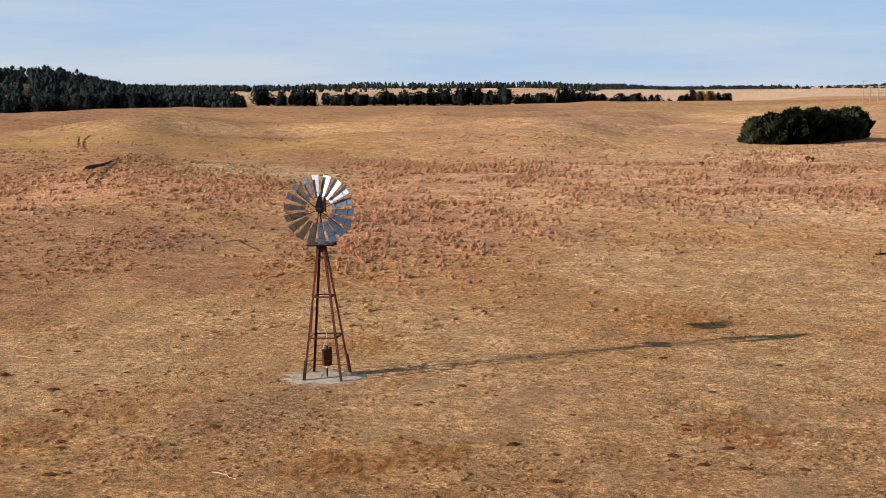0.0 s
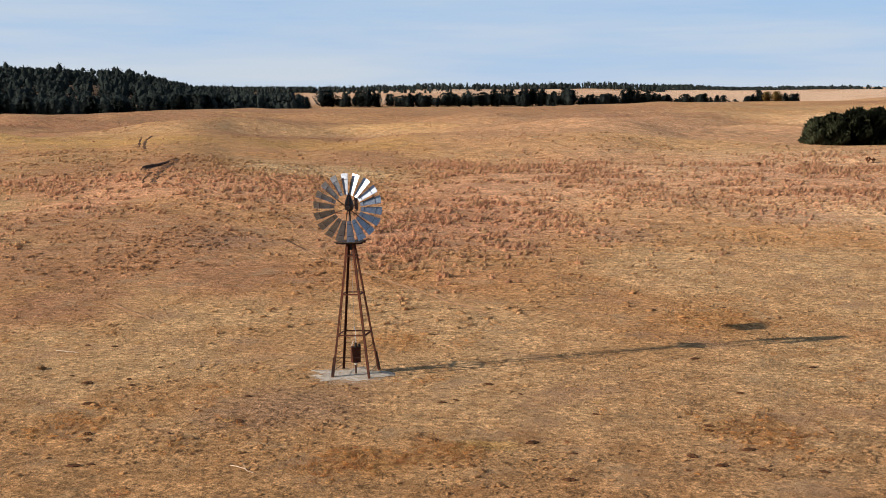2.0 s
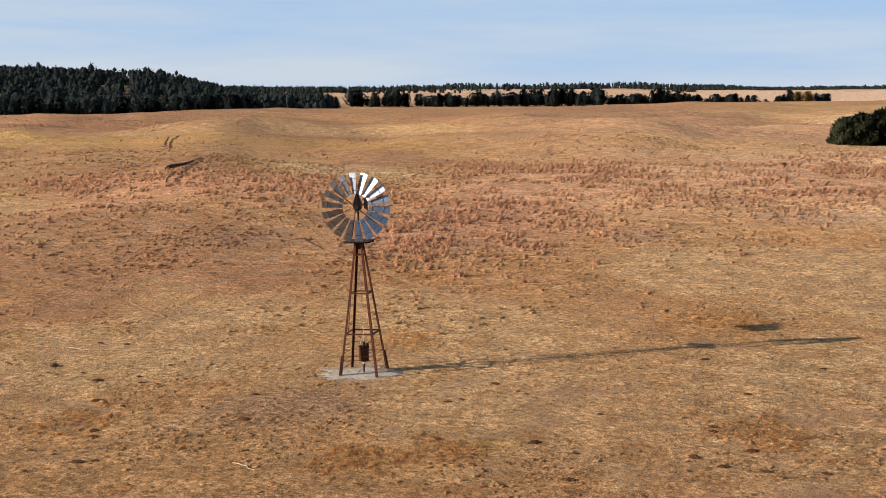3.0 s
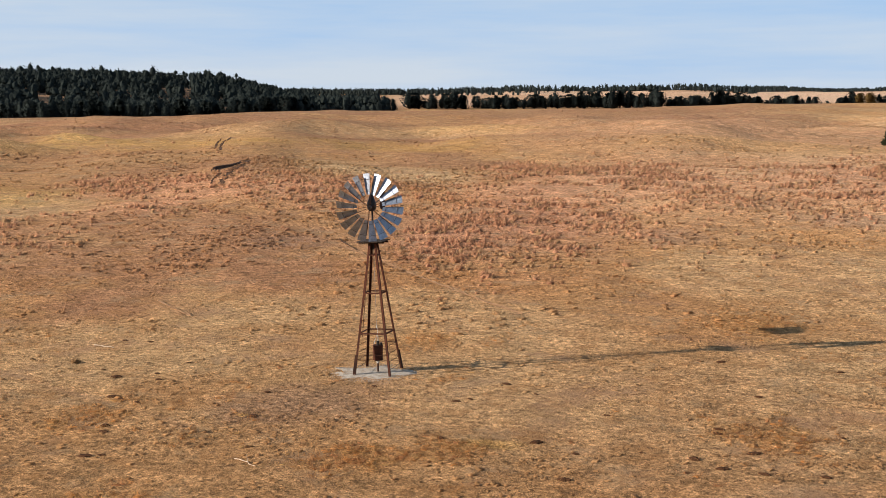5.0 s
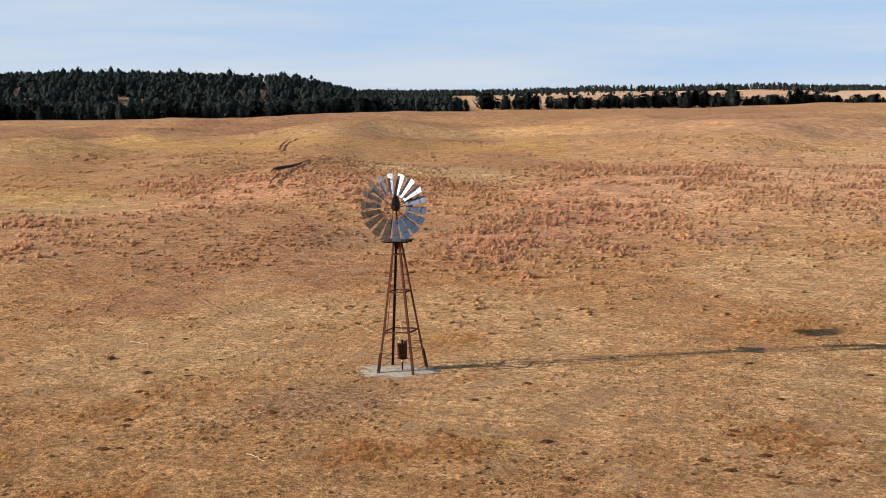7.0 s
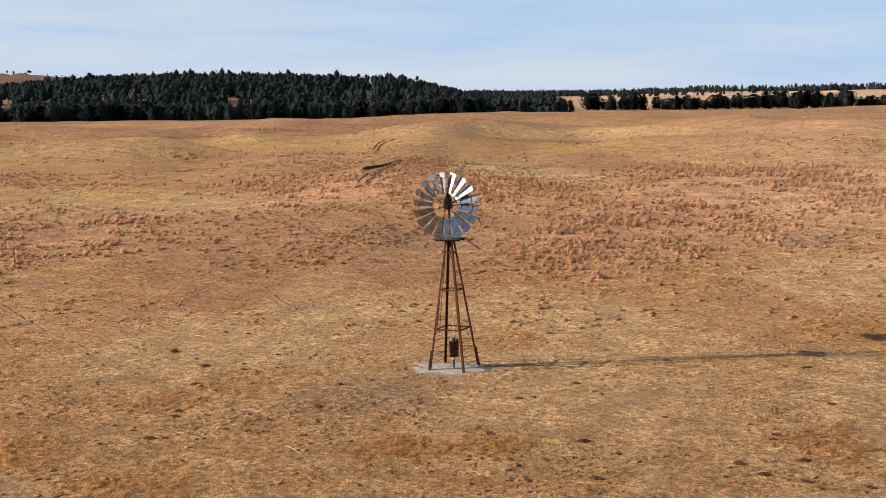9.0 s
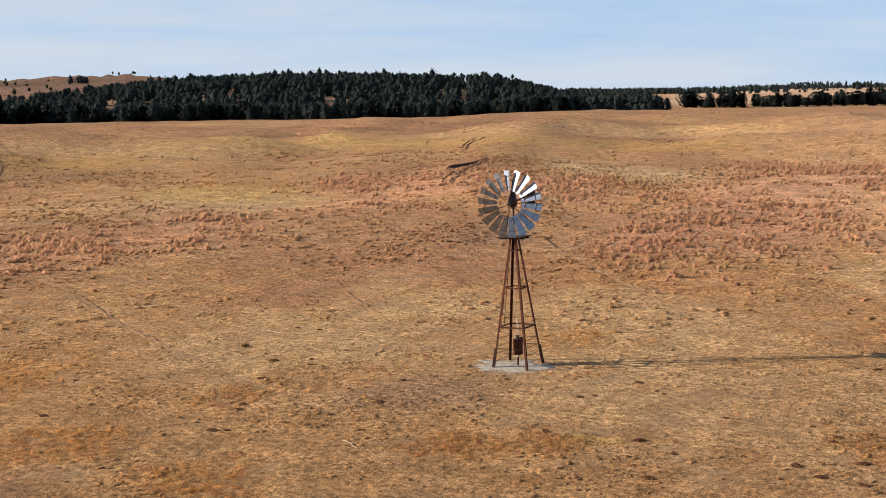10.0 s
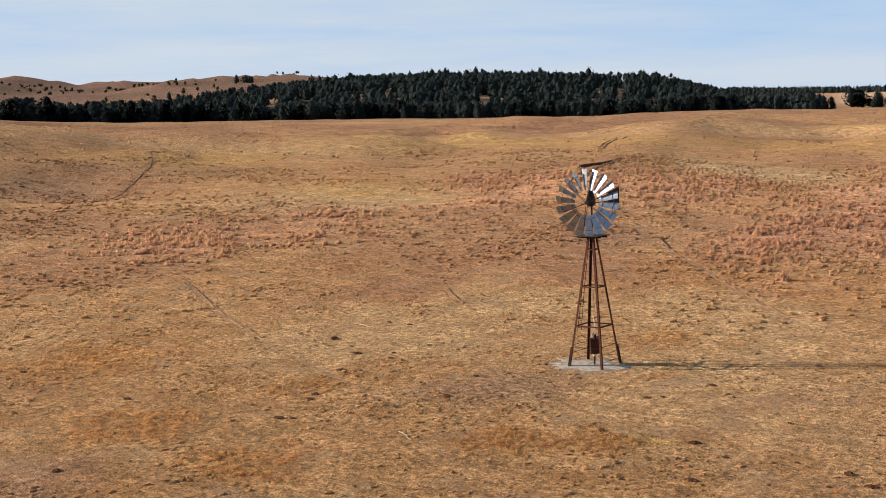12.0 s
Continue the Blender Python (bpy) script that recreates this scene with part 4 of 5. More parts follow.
def tree_belt():
    """The row of pines and leafy trees behind the rim, and the front of the wood."""
    dice = random.Random(21)
    group = "trees of the belt"
    pines = [tree_thing("pine_tree", 80 + k, 10.0, w, low, "pine", 430, 0.42, PINE, "dark green pine in the row behind the pasture", "pine tree", group)
             for k, (w, low) in enumerate(((6.6, 1.0), (7.6, 0.6), (5.8, 1.4), (8.4, 0.8), (7.0, 0.3)))]
    leafy = [tree_thing("leafy_tree", 90 + k, 9.0, 9.0, 0.6, "round", 460, 0.44, PINE, "broad dark leafy tree in the row behind the pasture", "tree", group) for k in range(2)]
    gold = tree_thing("autumn_tree", 95, 8.5, 7.5, 0.6, "round", 460, 0.44, AUTUMN, "tree with yellow-brown autumn leaves in the row behind the pasture", "tree", group)
    models = pines + leafy + [gold]
    # stretches of the belt: bearing from, bearing to, number of trees, height
    stretches = ((-17.4, -16.8, 4, 13.0, 0.7), (-16.6, -16.0, 4, 10.0, 0.2), (-15.85, -15.1, 6, 13.2, 0.3), (-15.0, -14.65, 3, 9.8, 0.3), (-14.35, -14.0, 3, 8.9, 0.0),
                 (-13.95, -13.1, 7, 9.6, 0.2), (-12.95, -12.2, 6, 11.0, 0.2), (-12.15, -10.9, 9, 10.2, 0.5), (-10.8, -10.0, 7, 11.2, 0.1), (-9.95, -8.9, 9, 12.0, 0.4),
                 (-8.85, -5.5, 27, 12.6, 0.15), (-5.3, -4.4, 8, 8.0, 0.2), (-4.35, -3.4, 8, 9.0, 0.1), (-3.3, -2.0, 9, 13.0, 0.5), (-1.9, -1.0, 8, 9.0, 0.3),
                 (-0.9, 0.8, 16, 9.3, 0.2), (0.9, 1.3, 4, 9.6, 0.1), (1.35, 1.85, 5, 5.8, 0.2), (1.95, 2.15, 2, 4.0, 0.5), (2.25, 3.0, 8, 8.0, 0.3), (3.05, 3.25, 2, 7.6, 1.0),
                 (3.45, 3.85, 3, 8.6, 1.0), (3.95, 4.55, 5, 6.0, 0.3))
    used = set()
    for low, high, n, h, broad in stretches:
        n = int(n * 1.25)
        for k in range(n):
            az = low + (high - low) * (k + dice.uniform(0.1, 0.9)) / n
            x, y = at_bearing(az, dice.uniform(930, 985) - 240 * float(ramp(az, -1, 3.5)))
            wide = dice.random() < broad
            model = dice.choice(leafy) if wide else dice.choice(pines)
            if 3.03 < az < 3.27 or 3.4 < az < 3.9:
                model = gold
            s = h * dice.uniform(0.62, 1.16) / 10.0
            if model not in used:
                used.add(model)
                stand(model, x, y, s, dice.uniform(0, 6))
            else:
                planted(model, x, y, s, dice.uniform(0, 6))
    # front row of the wood
    az = -61.0
    k = 0
    while az < -18.1:
        r = dice.uniform(585, 612) + 200 * float(ramp(az, -24, -17.5))
        x, y = at_bearing(az, r)
        tall = float(np.interp(az, (-61, -52, -46, -30, -25, -21, -17.5), (15.0, 14.5, 13.0, 11.0, 11.0, 10.5, 11.5)))
        model = dice.choice(pines)
        s = tall * dice.uniform(0.72, 1.15) / 10.0
        label = "tall dark pine at the front edge of the wood"
        if model not in used:
            used.add(model)
            stand(model, x, y, s, dice.uniform(0, 6))
        else:
            ob = planted(model, x, y, s, dice.uniform(0, 6), label)
            ob["group"] = "trees at the edge of the wood"
        az += dice.uniform(0.18, 0.36)
        k += 1
    for model in models:
        if model not in used:
            x, y = at_bearing(-30 - models.index(model), 600)
            stand(model, x, y, 1.2, 1.0)


tree_belt()


def far_wood(name, label, places, heights, widths, n, size, form, mat, seed):
    rng = np.random.default_rng(seed)
    base = [np.vstack([crown_lumps(rng, 2 if n > 60 else 1, 1.0, 1.0, 0.04, form, SMALL_LUMP), spray_cloud(rng, n, 1.0, 1.0, 0.06, form, size)]) for _ in range(9)]
    ways = [crown_ways(rng, v, 1.0, 1.0, 0.05) for v in base]
    out, shade = [], []
    ground = land(places[:, 0], places[:, 1])
    for k in range(len(places)):
        g = rng.uniform(0, 2 * np.pi)
        c, s = math.cos(g), math.sin(g)
        v, w = base[k % 9], ways[k % 9]
        shade.append(np.stack([w[:, 0] * c - w[:, 1] * s, w[:, 0] * s + w[:, 1] * c, w[:, 2]], -1))
        out.append(np.stack([(v[:, 0] * c - v[:, 1] * s) * widths[k] + places[k, 0], (v[:, 0] * s + v[:, 1] * c) * widths[k] + places[k, 1],
                             v[:, 2] * heights[k] + ground[k]], -1))
    tagged(new(name, raw_mesh(name, np.vstack(out), 3, mat, way=np.vstack(shade))), label, "woods", kind="stuff")


def woods():
    rng = np.random.default_rng(31)

    def scatter(n, az0, az1, r0, r1):
        az, r = np.radians(rng.uniform(az0, az1, n)), np.sqrt(rng.uniform(r0 ** 2, r1 ** 2, n))
        return np.stack([VIEW_X + r * np.sin(az), VIEW_Y + r * np.cos(az)], -1)

    # behind the front row
    p = scatter(760, -61, -18.3, 612, 690)
    far_wood("wood_front", "dense dark pine wood behind the pasture", p, rng.uniform(8, 13, len(p)) * (1.2 - 0.2 * ramp(polar(p[:, 0], p[:, 1])[1], -47, -43)), rng.uniform(7, 10.5, len(p)), 90, 0.045, "pine", PINE, 1)
    # on the hill, with bare patches left open
    p = scatter(2900, -52, -19, 690, 1150)
    open_spot = wobble(p[:, 0], p[:, 1], 60, 41) + 0.4 * wobble(p[:, 0], p[:, 1], 25, 42)
    r, az = polar(p[:, 0], p[:, 1])
    keep = (open_spot < 0.50 - 0.55 * (1 - ramp(az, -47, -40)))
    # ledges of bare ground: bearing, half width in degrees, from and to in metres
    for side, half, near, back in ((-42.2, 0.25, 690, 915), (-43.9, 0.3, 690, 925), (-39.7, 0.2, 690, 890), (-33.8, 0.2, 690, 895),
                                   (-27.6, 0.22, 690, 930), (-26.1, 0.25, 690, 945)):
        keep &= ~((np.abs(az - side) < half * (1 + 0.4 * wobble(p[:, 0], p[:, 1], 35, 62))) & (r > near) & (r < back + 25 * wobble(p[:, 0], p[:, 1], 30, 63)))
    p = p[keep]
    far_wood("wood_on_hill", "dark pines covering the hill", p, rng.uniform(7.5, 12, len(p)) * np.where(rng.random(len(p)) < 0.08, 1.25, 1.0), rng.uniform(9, 14, len(p)), 62, 0.046, "pine", PINE, 2)
    # skyline behind the open field
    p = np.vstack([scatter(2300, -23, 19, 2350, 3000), scatter(2000, -2, 19, 2900, 3400)])
    q = scatter(1300, -23, 19, 1950, 2350)
    q = q[wobble(q[:, 0], q[:, 1], 150, 43) > -0.25]
    r, az = polar(p[:, 0], p[:, 1])
    p = np.vstack([p[(wobble(p[:, 0], p[:, 1], 260, 44) > -0.45 + 0.30 * ramp(az, -1, 4) * (1 - ramp(r, 2980, 3010)))], q[polar(q[:, 0], q[:, 1])[1] < -1]])
    far_wood("skyline_wood", "far dark pine woods along the skyline", p, rng.uniform(8, 14, len(p)) * (1 - 0.35 * ramp(polar(p[:, 0], p[:, 1])[1], -1, 3)), rng.uniform(8, 13, len(p)) * (1 + 0.5 * ramp(polar(p[:, 0], p[:, 1])[1], -1, 3)), 14, 0.11, "pine", PINE, 3)
    # scattered cedars on the bare hills
    p = scatter(1000, -63, -38, 1150, 2300)
    p = p[wobble(p[:, 0], p[:, 1], 140, 45) + 0.5 * wobble(p[:, 0], p[:, 1], 45, 64) > 0.3]
    # and a knot of pines on their skyline
    knot = scatter(16, -45.75, -45.0, 1480, 1560)
    far_wood("skyline_pines", "knot of dark pines on the skyline of the bare hills", knot, rng.uniform(6, 9.5, 16), rng.uniform(7, 10, 16), 90, 0.05, "pine", PINE, 5)
    far_wood("hill_cedars", "scattered dark cedars on bare red hills", p, rng.uniform(2.5, 5.5, len(p)), rng.uniform(5, 11, len(p)), 50, 0.055, "cedar", CEDAR, 4)


woods()


# ---- grass ----
def clumps(name, label, x, y, height, radius, blades, width, tint, seed, spill=0.8, lift=0.45, core=0.5, sides=4, sink=0.02):
    """Bunches of grass blades, half of them pointed, half widening to a plume, about a matted core. height, radius: one a bunch; lift: how far a
    bunch is shaded from above rather than as a rounded clump; core: the core's share of the height."""
    rng = np.random.default_rng(seed)
    n = len(x)
    z = land(x, y)
    squash, turn = rng.uniform(0.75, 1.3, n), rng.uniform(0, 2 * np.pi, n)
    ca, sa = np.cos(turn), np.sin(turn)

    def place(u, v, w):
        """Local corners, (n, k) each, to the world; the wind has laid the bunch a little to the east."""
        u, v = u * squash[:, None], v / squash[:, None]
        return np.stack([x[:, None] + u * ca[:, None] - v * sa[:, None] + 0.22 * w, y[:, None] + u * sa[:, None] + v * ca[:, None], z[:, None] - sink + w], -1)

    h = rng.uniform(0, 2 * np.pi, (n, blades))
    q = np.sqrt(rng.uniform(0, 1, (n, blades)))
    r0, r1 = 0.65 * radius[:, None] * q, radius[:, None] * q * (1 + spill * rng.uniform(0.1, 1.0, (n, blades)))
    tall = height[:, None] * rng.uniform(0.55, 1.2, (n, blades)) * (1 - 0.4 * q * q)
    hf = h + rng.uniform(-0.5, 0.5, (n, blades))
    foot = place(r0 * np.cos(hf), r0 * np.sin(hf), 0 * tall)
    tip = place(r1 * np.cos(h), r1 * np.sin(h), tall)
    across = rng.uniform(0, np.pi, (n, blades))
    w = width * rng.uniform(0.6, 1.4, (n, blades))
    side = np.stack([np.cos(across) * w, np.sin(across) * w, 0.5 * rng.normal(0, 1, w.shape) * w], -1) / 2
    plume = (rng.random((n, blades)) < 0.55)[..., None, None]
    v = np.where(plume, np.stack([tip - side, tip + side, foot], 2), np.stack([foot - side, foot + side, tip], 2))
    hw = h + turn[:, None]
    way = q[..., None] * np.stack([np.cos(hw), np.sin(hw), np.zeros_like(hw)], -1) + lift * np.array((0, 0, 1.0)) + 0.15 * rng.normal(0, 1, (n, blades, 3))
    way /= np.linalg.norm(way, axis=-1)[..., None]
    d = np.repeat(way[:, :, None, :], 3, 2)
    # stems darker at the foot than the seed heads: self-shadow put into the tint
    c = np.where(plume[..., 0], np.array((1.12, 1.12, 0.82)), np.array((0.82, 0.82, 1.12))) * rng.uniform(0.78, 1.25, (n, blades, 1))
    # the core: a ragged low heap
    k = np.arange(sides)
    j = (k + 1) % sides
    g = 2 * np.pi * k / sides + rng.uniform(-0.4, 0.4, (n, sides))
    low_q, mid_q = radius[:, None] * rng.uniform(0.65, 1.15, (n, sides)), radius[:, None] * rng.uniform(0.30, 0.80, (n, sides))
    low = place(low_q * np.cos(g), low_q * np.sin(g), 0 * g)
    mid = place(mid_q * np.cos(g), mid_q * np.sin(g), core * height[:, None] * rng.uniform(0.6, 1.1, (n, sides)))
    heap = np.concatenate([np.stack([low, low[:, j], mid[:, j]], 2), np.stack([low, mid[:, j], mid], 2), np.stack([mid[:, :sides - 2] * 0 + mid[:, :1], mid[:, 1:sides - 1], mid[:, 2:]], 2)], 1)
    gw = g + turn[:, None]
    ring = np.stack([np.cos(gw), np.sin(gw), np.zeros_like(gw)], -1)
    up = np.array((0.0, 0.0, 1.0))
    low_w, mid_w = 0.55 * ring + 0.75 * up, 0.4 * ring + up
    heap_w = np.concatenate([np.stack([low_w, low_w[:, j], mid_w[:, j]], 2), np.stack([low_w, mid_w[:, j], mid_w], 2), np.stack([mid_w[:, :sides - 2] * 0 + up, mid_w[:, 1:sides - 1], mid_w[:, 2:]], 2)], 1)
    heap_w = heap_w + 0.25 * rng.normal(0, 1, heap_w.shape)
    heap_w /= np.linalg.norm(heap_w, axis=-1)[..., None]
    heap_c = rng.uniform(0.75, 1.1, heap.shape[:3])
    v, d, c = np.concatenate([heap, v], 1), np.concatenate([heap_w, d], 1), np.concatenate([heap_c, c], 1)
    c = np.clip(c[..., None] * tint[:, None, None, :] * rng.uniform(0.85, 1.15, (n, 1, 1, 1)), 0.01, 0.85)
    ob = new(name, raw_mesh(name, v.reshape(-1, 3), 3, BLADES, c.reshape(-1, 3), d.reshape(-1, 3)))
    tagged(ob, label, "grass", kind="stuff")


def blades_alone(name, label, x, y, height, blades, width, tint, seed):
    """Thin short blades, a few from one root."""
    rng = np.random.default_rng(seed)
    n = len(x)
    g, bend = rng.uniform(0, 2 * np.pi, (n, blades)), rng.uniform(0.3, 0.95, (n, blades))
    q = 0.10 * np.sqrt(rng.uniform(0, 1, (n, blades)))
    foot = np.stack([x[:, None] + q * np.cos(g), y[:, None] + q * np.sin(g), np.repeat(land(x, y)[:, None] - 0.01, blades, 1)], -1)
    tall = height[:, None] * rng.uniform(0.6, 1.2, (n, blades))
    tip = foot + np.stack([np.cos(g) * tall * bend, np.sin(g) * tall * bend, tall * np.sqrt(1 - bend * bend)], -1)
    h, w = rng.uniform(0, np.pi, (n, blades)), width * rng.uniform(0.6, 1.4, (n, blades))
    side = np.stack([np.cos(h) * w, np.sin(h) * w, np.zeros_like(w)], -1) / 2
    v = np.stack([foot - side, foot + side, tip], 2)
    way = np.array((0, 0, 1.0)) + 0.25 * rng.normal(0, 1, v.shape)
    way /= np.linalg.norm(way, axis=-1)[..., None]
    # self-shadow in the colour here too: blade feet darker than the tips
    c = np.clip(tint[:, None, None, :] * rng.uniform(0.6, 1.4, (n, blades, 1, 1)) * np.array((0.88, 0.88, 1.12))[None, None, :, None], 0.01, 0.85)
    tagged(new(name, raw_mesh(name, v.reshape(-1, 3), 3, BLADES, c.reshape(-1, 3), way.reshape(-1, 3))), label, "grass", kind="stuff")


def spots(rng, n, r0, r1, power, az0=-60, az1=17):
    """Random places in the stretch of country seen; power: how density falls with distance."""
    u = rng.random(n)
    e = 2 - power
    r = (r0 ** e + u * (r1 ** e - r0 ** e)) ** (1 / e) if abs(e) > 1e-6 else r0 * (r1 / r0) ** u
    a = np.radians(rng.uniform(az0, az1, n))
    return VIEW_X + r * np.sin(a), VIEW_Y + r * np.cos(a)


def off_pad(x, y):
    return np.hypot(x + 0.12, y + 0.22) > 1.15 + 0.5 * wobble(x, y, 0.6, 51)


def off_trails(x, y, half):
    clear = np.ones(x.shape, bool)
    for line in TRAILS:
        clear &= off_line(x, y, line) > half
    return clear


def grass():
    rng = np.random.default_rng(77)
    # short cropped grass, close by only
    x, y = spots(rng, 105000, 25, 72, 1.0)
    keep = off_pad(x, y) & off_trails(x, y, 0.15) & (wobble(x, y, 1.6, 52) + 0.7 * wobble(x, y, 0.5, 53) > -0.9 + 0.9 * rng.random(len(x)))
    x, y = x[keep], y[keep]
    blades_alone("short_grass", "short cropped tan grass over the pasture", x, y, rng.uniform(0.04, 0.115, len(x)), 3, 0.018,
                 1.05 * blend(turf(x, y), (0.56, 0.40, 0.21), 0.25 * rng.random(len(x))), 1)
    # low cropped tufts, a hand's width to a foot across, each with its small shadow
    x, y = spots(rng, 46000, 25, 95, 1.0)
    gather = wobble(x, y, 3.2, 60) + 0.8 * wobble(x, y, 1.0, 61)
    keep = off_pad(x, y) & off_trails(x, y, 0.22) & (rng.random(len(x)) < ramp(gather, -0.7, 0.9) * (1 - 0.5 * patches(x, y, PALE_PATCHES)))
    x, y, gather = x[keep], y[keep], gather[keep]
    big = rng.random(len(x)) ** 3
    clumps("cropped_tufts", "low cropped tufts of dry tan grass", x, y, 0.035 + 0.09 * big + 0.02 * ramp(gather, 0, 1), 0.05 + 0.11 * big, 9, 0.012,
           1.15 * blend(turf(x, y), (0.50, 0.29, 0.125), 0.25 * rng.random(len(x))), 5, lift=0.5, core=0.52)
    # rusty and straw-coloured weeds where the ground is orange
    x, y = spots(rng, 70000, 25, 85, 0.6)
    rich = patches(x, y, ORANGE_PATCHES) + 0.40 * ramp(wobble(x, y, 3.1, 54) + 0.8 * wobble(x, y, 1.0, 55), 0.55, 1.2)
    near = 1 - ramp(polar(x, y)[0], 36, 60) * 0.6
    keep = off_pad(x, y) & off_trails(x, y, 0.25) & (rng.random(len(x)) < 1.0 * rich * near)
    x, y = x[keep], y[keep]
    kind = rng.random((len(x), 1))
    c = np.where(kind < 0.5, np.array((0.68, 0.305, 0.10)), np.where(kind < 0.75, np.array((0.68, 0.40, 0.155)), np.array((0.52, 0.235, 0.10))))
    c = c + (turf(x, y) - c) * 0.4 * rng.random((len(x), 1))
    clumps("rusty_weeds", "rust and straw coloured weeds in the pasture", x, y, rng.uniform(0.05, 0.16, len(x)), rng.uniform(0.08, 0.24, len(x)),
           26, 0.009, c, 2, spill=0.9, lift=0.45, core=0.2)
    # red bunchgrass
    x, y = spots(rng, 110000, 55, 210, 0.6)
    thick = patches(x, y, RED_PATCHES, 0.9) * ramp(wobble(x, y, 2.6, 56) + 0.8 * wobble(x, y, 9.0, 57), -0.7, 0.6)
    keep = rng.random(len(x)) < 0.95 * thick + 0.006 * ramp(polar(x, y)[0], 60, 90)
    x, y, thick = x[keep], y[keep], thick[keep]
    c = blend(turf(x, y), (0.72, 0.38, 0.22), rng.uniform(0.3, 0.95, len(x)))
    c = np.where(rng.random((len(x), 1)) < 0.18, np.array((0.60, 0.37, 0.19)), c)
    size = (0.40 + 0.60 * rng.random(len(x)) ** 1.5) * np.where(rng.random(len(x)) < 0.08, 1.4, 1.0)
    clumps("red_bunchgrass", "clumps of tall rust-red bunchgrass", x, y, 0.42 * size, 0.25 * size, 50, 0.018, c, 3, spill=0.9, lift=0.35, core=0.42, sides=5)
    # tan and rusty bunches in front of the red grass
    x, y = spots(rng, 56000, 46, 150, 0.8)
    r, az = polar(x, y)
    gather = wobble(x, y, 7, 66) + 0.8 * wobble(x, y, 2.2, 67)
    keep = off_trails(x, y, 0.3) & (rng.random(len(x)) < 0.8 * ramp(gather, -0.35, 1.0) * ramp(r, 46, 66) * (1 - 0.55 * ramp(az, -14, -6)))
    x, y, gather = x[keep], y[keep], gather[keep]
    big = rng.random(len(x)) ** 2
    clumps("pasture_bunches", "tan and rusty bunches of grass in the pasture", x, y, 0.07 + 0.22 * big, 0.08 + 0.20 * big, 18, 0.015,
           blend(1.12 * turf(x, y), (0.60, 0.33, 0.15), 0.5 * rng.random(len(x))), 6, lift=0.4, core=0.45)
    # bunches across the far pasture
    x, y = spots(rng, 52000, 95, 430, 1.1)
    gather = wobble(x, y, 26, 58) + 0.8 * wobble(x, y, 8, 59) + 0.5 * wobble(x, y, 3.0, 68)
    keep = rng.random(len(x)) < 0.85 * ramp(gather, -0.1, 1.1)
    x, y = x[keep], y[keep]
    big = rng.random(len(x)) ** 2
    clumps("field_bunches", "tan bunches of grass across the far pasture", x, y, 0.10 + 0.24 * big, 0.14 + 0.28 * big, 7, 0.045,
           blend(1.08 * turf(x, y), (0.56, 0.32, 0.17), 0.35 * rng.random(len(x))), 4, lift=0.4, core=0.5)


grass()


# ---- small things on the pasture ----
def dung_mesh(seed):
    dice = random.Random(seed)
    bm = bmesh.new()
    rows = []
    for q, h in ((1.0, -0.02), (0.9, 0.06), (0.62, 0.10), (0.3, 0.13)):
        rows.append([bm.verts.new((q * 0.20 * (1 + 0.35 * math.sin(2 * g + seed) + dice.uniform(-0.2, 0.2)) * math.cos(g),
                                   q * 0.15 * (1 + dice.uniform(-0.25, 0.25)) * math.sin(g), 0.42 * h + dice.uniform(-0.012, 0.015)))
                     for g in (2 * math.pi * k / 12 for k in range(12))])
    for a, b in zip(rows, rows[1:]):
        for k in range(12):
            bm.faces.new((a[k], a[(k + 1) % 12], b[(k + 1) % 12], b[k]))
    bm.faces.new(rows[-1])
    me = bpy.data.meshes.new("dung_pat")
    bm.to_mesh(me)
    bm.free()
    me.materials.append(DUNG)
    return me


PATS = (
    (-9.0, -3.1, 1.1), (-10.8, 2.6, 0.7), (-12.0, 2.6, 0.7), (-10.1, -2.2, 0.5), (-7.8, -2.3, 0.7), (-7.3, -3.1, 0.7), (-7.6, -5.7, 1), (-7.2, -5.9, 0.6),
    (-6.4, -6.2, 0.6), (-5.9, -9.0, 1), (-5.6, -9.6, 0.8), (-4.8, -11.9, 1), (-4.4, -11.7, 0.6), (-1.9, -6.8, 1.0), (-2.7, -3.9, 0.8), (-7.5, -0.4, 0.5),
    (0.6, -2.2, 0.6), (3.9, -3.5, 0.7), (4.3, -3.1, 0.6), (4.6, -7.8, 0.8), (7.4, -7.4, 1.1), (9.0, -4.0, 0.6), (8.7, -8.2, 0.5), (5.0, -0.7, 0.9),
    (10.5, -7.6, 0.5), (16.4, 4.2, 0.8), (13.6, -0.5, 0.7), (12.5, -4.7, 0.8), (12.5, -5.2, 0.8), (12.0, -7.8, 1.1), (12.8, -8.5, 1.0))
MORE_PATS = (
    (13.6, -6.9, 1), (13.9, -8.7, 0.8), (15.5, -8.6, 0.8), (16.1, -4.7, 0.5), (8.8, -10.6, 1.0), (12.1, 4.6, 0.9), (13.5, 15.9, 0.5), (-14.8, -3.0, 0.5),
    (-6.0, -19.4, 1), (-17.4, -12.6, 0.7), (-18.1, -12.4, 0.5), (-10.9, -13.0, 0.8), (6.3, -1.9, 0.5))


def dung():
    meshes = [dung_mesh(k) for k in range(5)]
    for k, (x, y, s) in enumerate(PATS + MORE_PATS):
        ob = new("dung_pat", meshes[k % 5])
        s *= 0.85
        ob.matrix_basis = Matrix.LocRotScale((x, y, float(land(x, y)) + 0.01), Euler((0, 0, 0.3 * math.sin(k * 2.3))), (s, s, s))
        tagged(ob, "dark dried dung pat lying in short grass", "dung", "dung pats in the pasture")


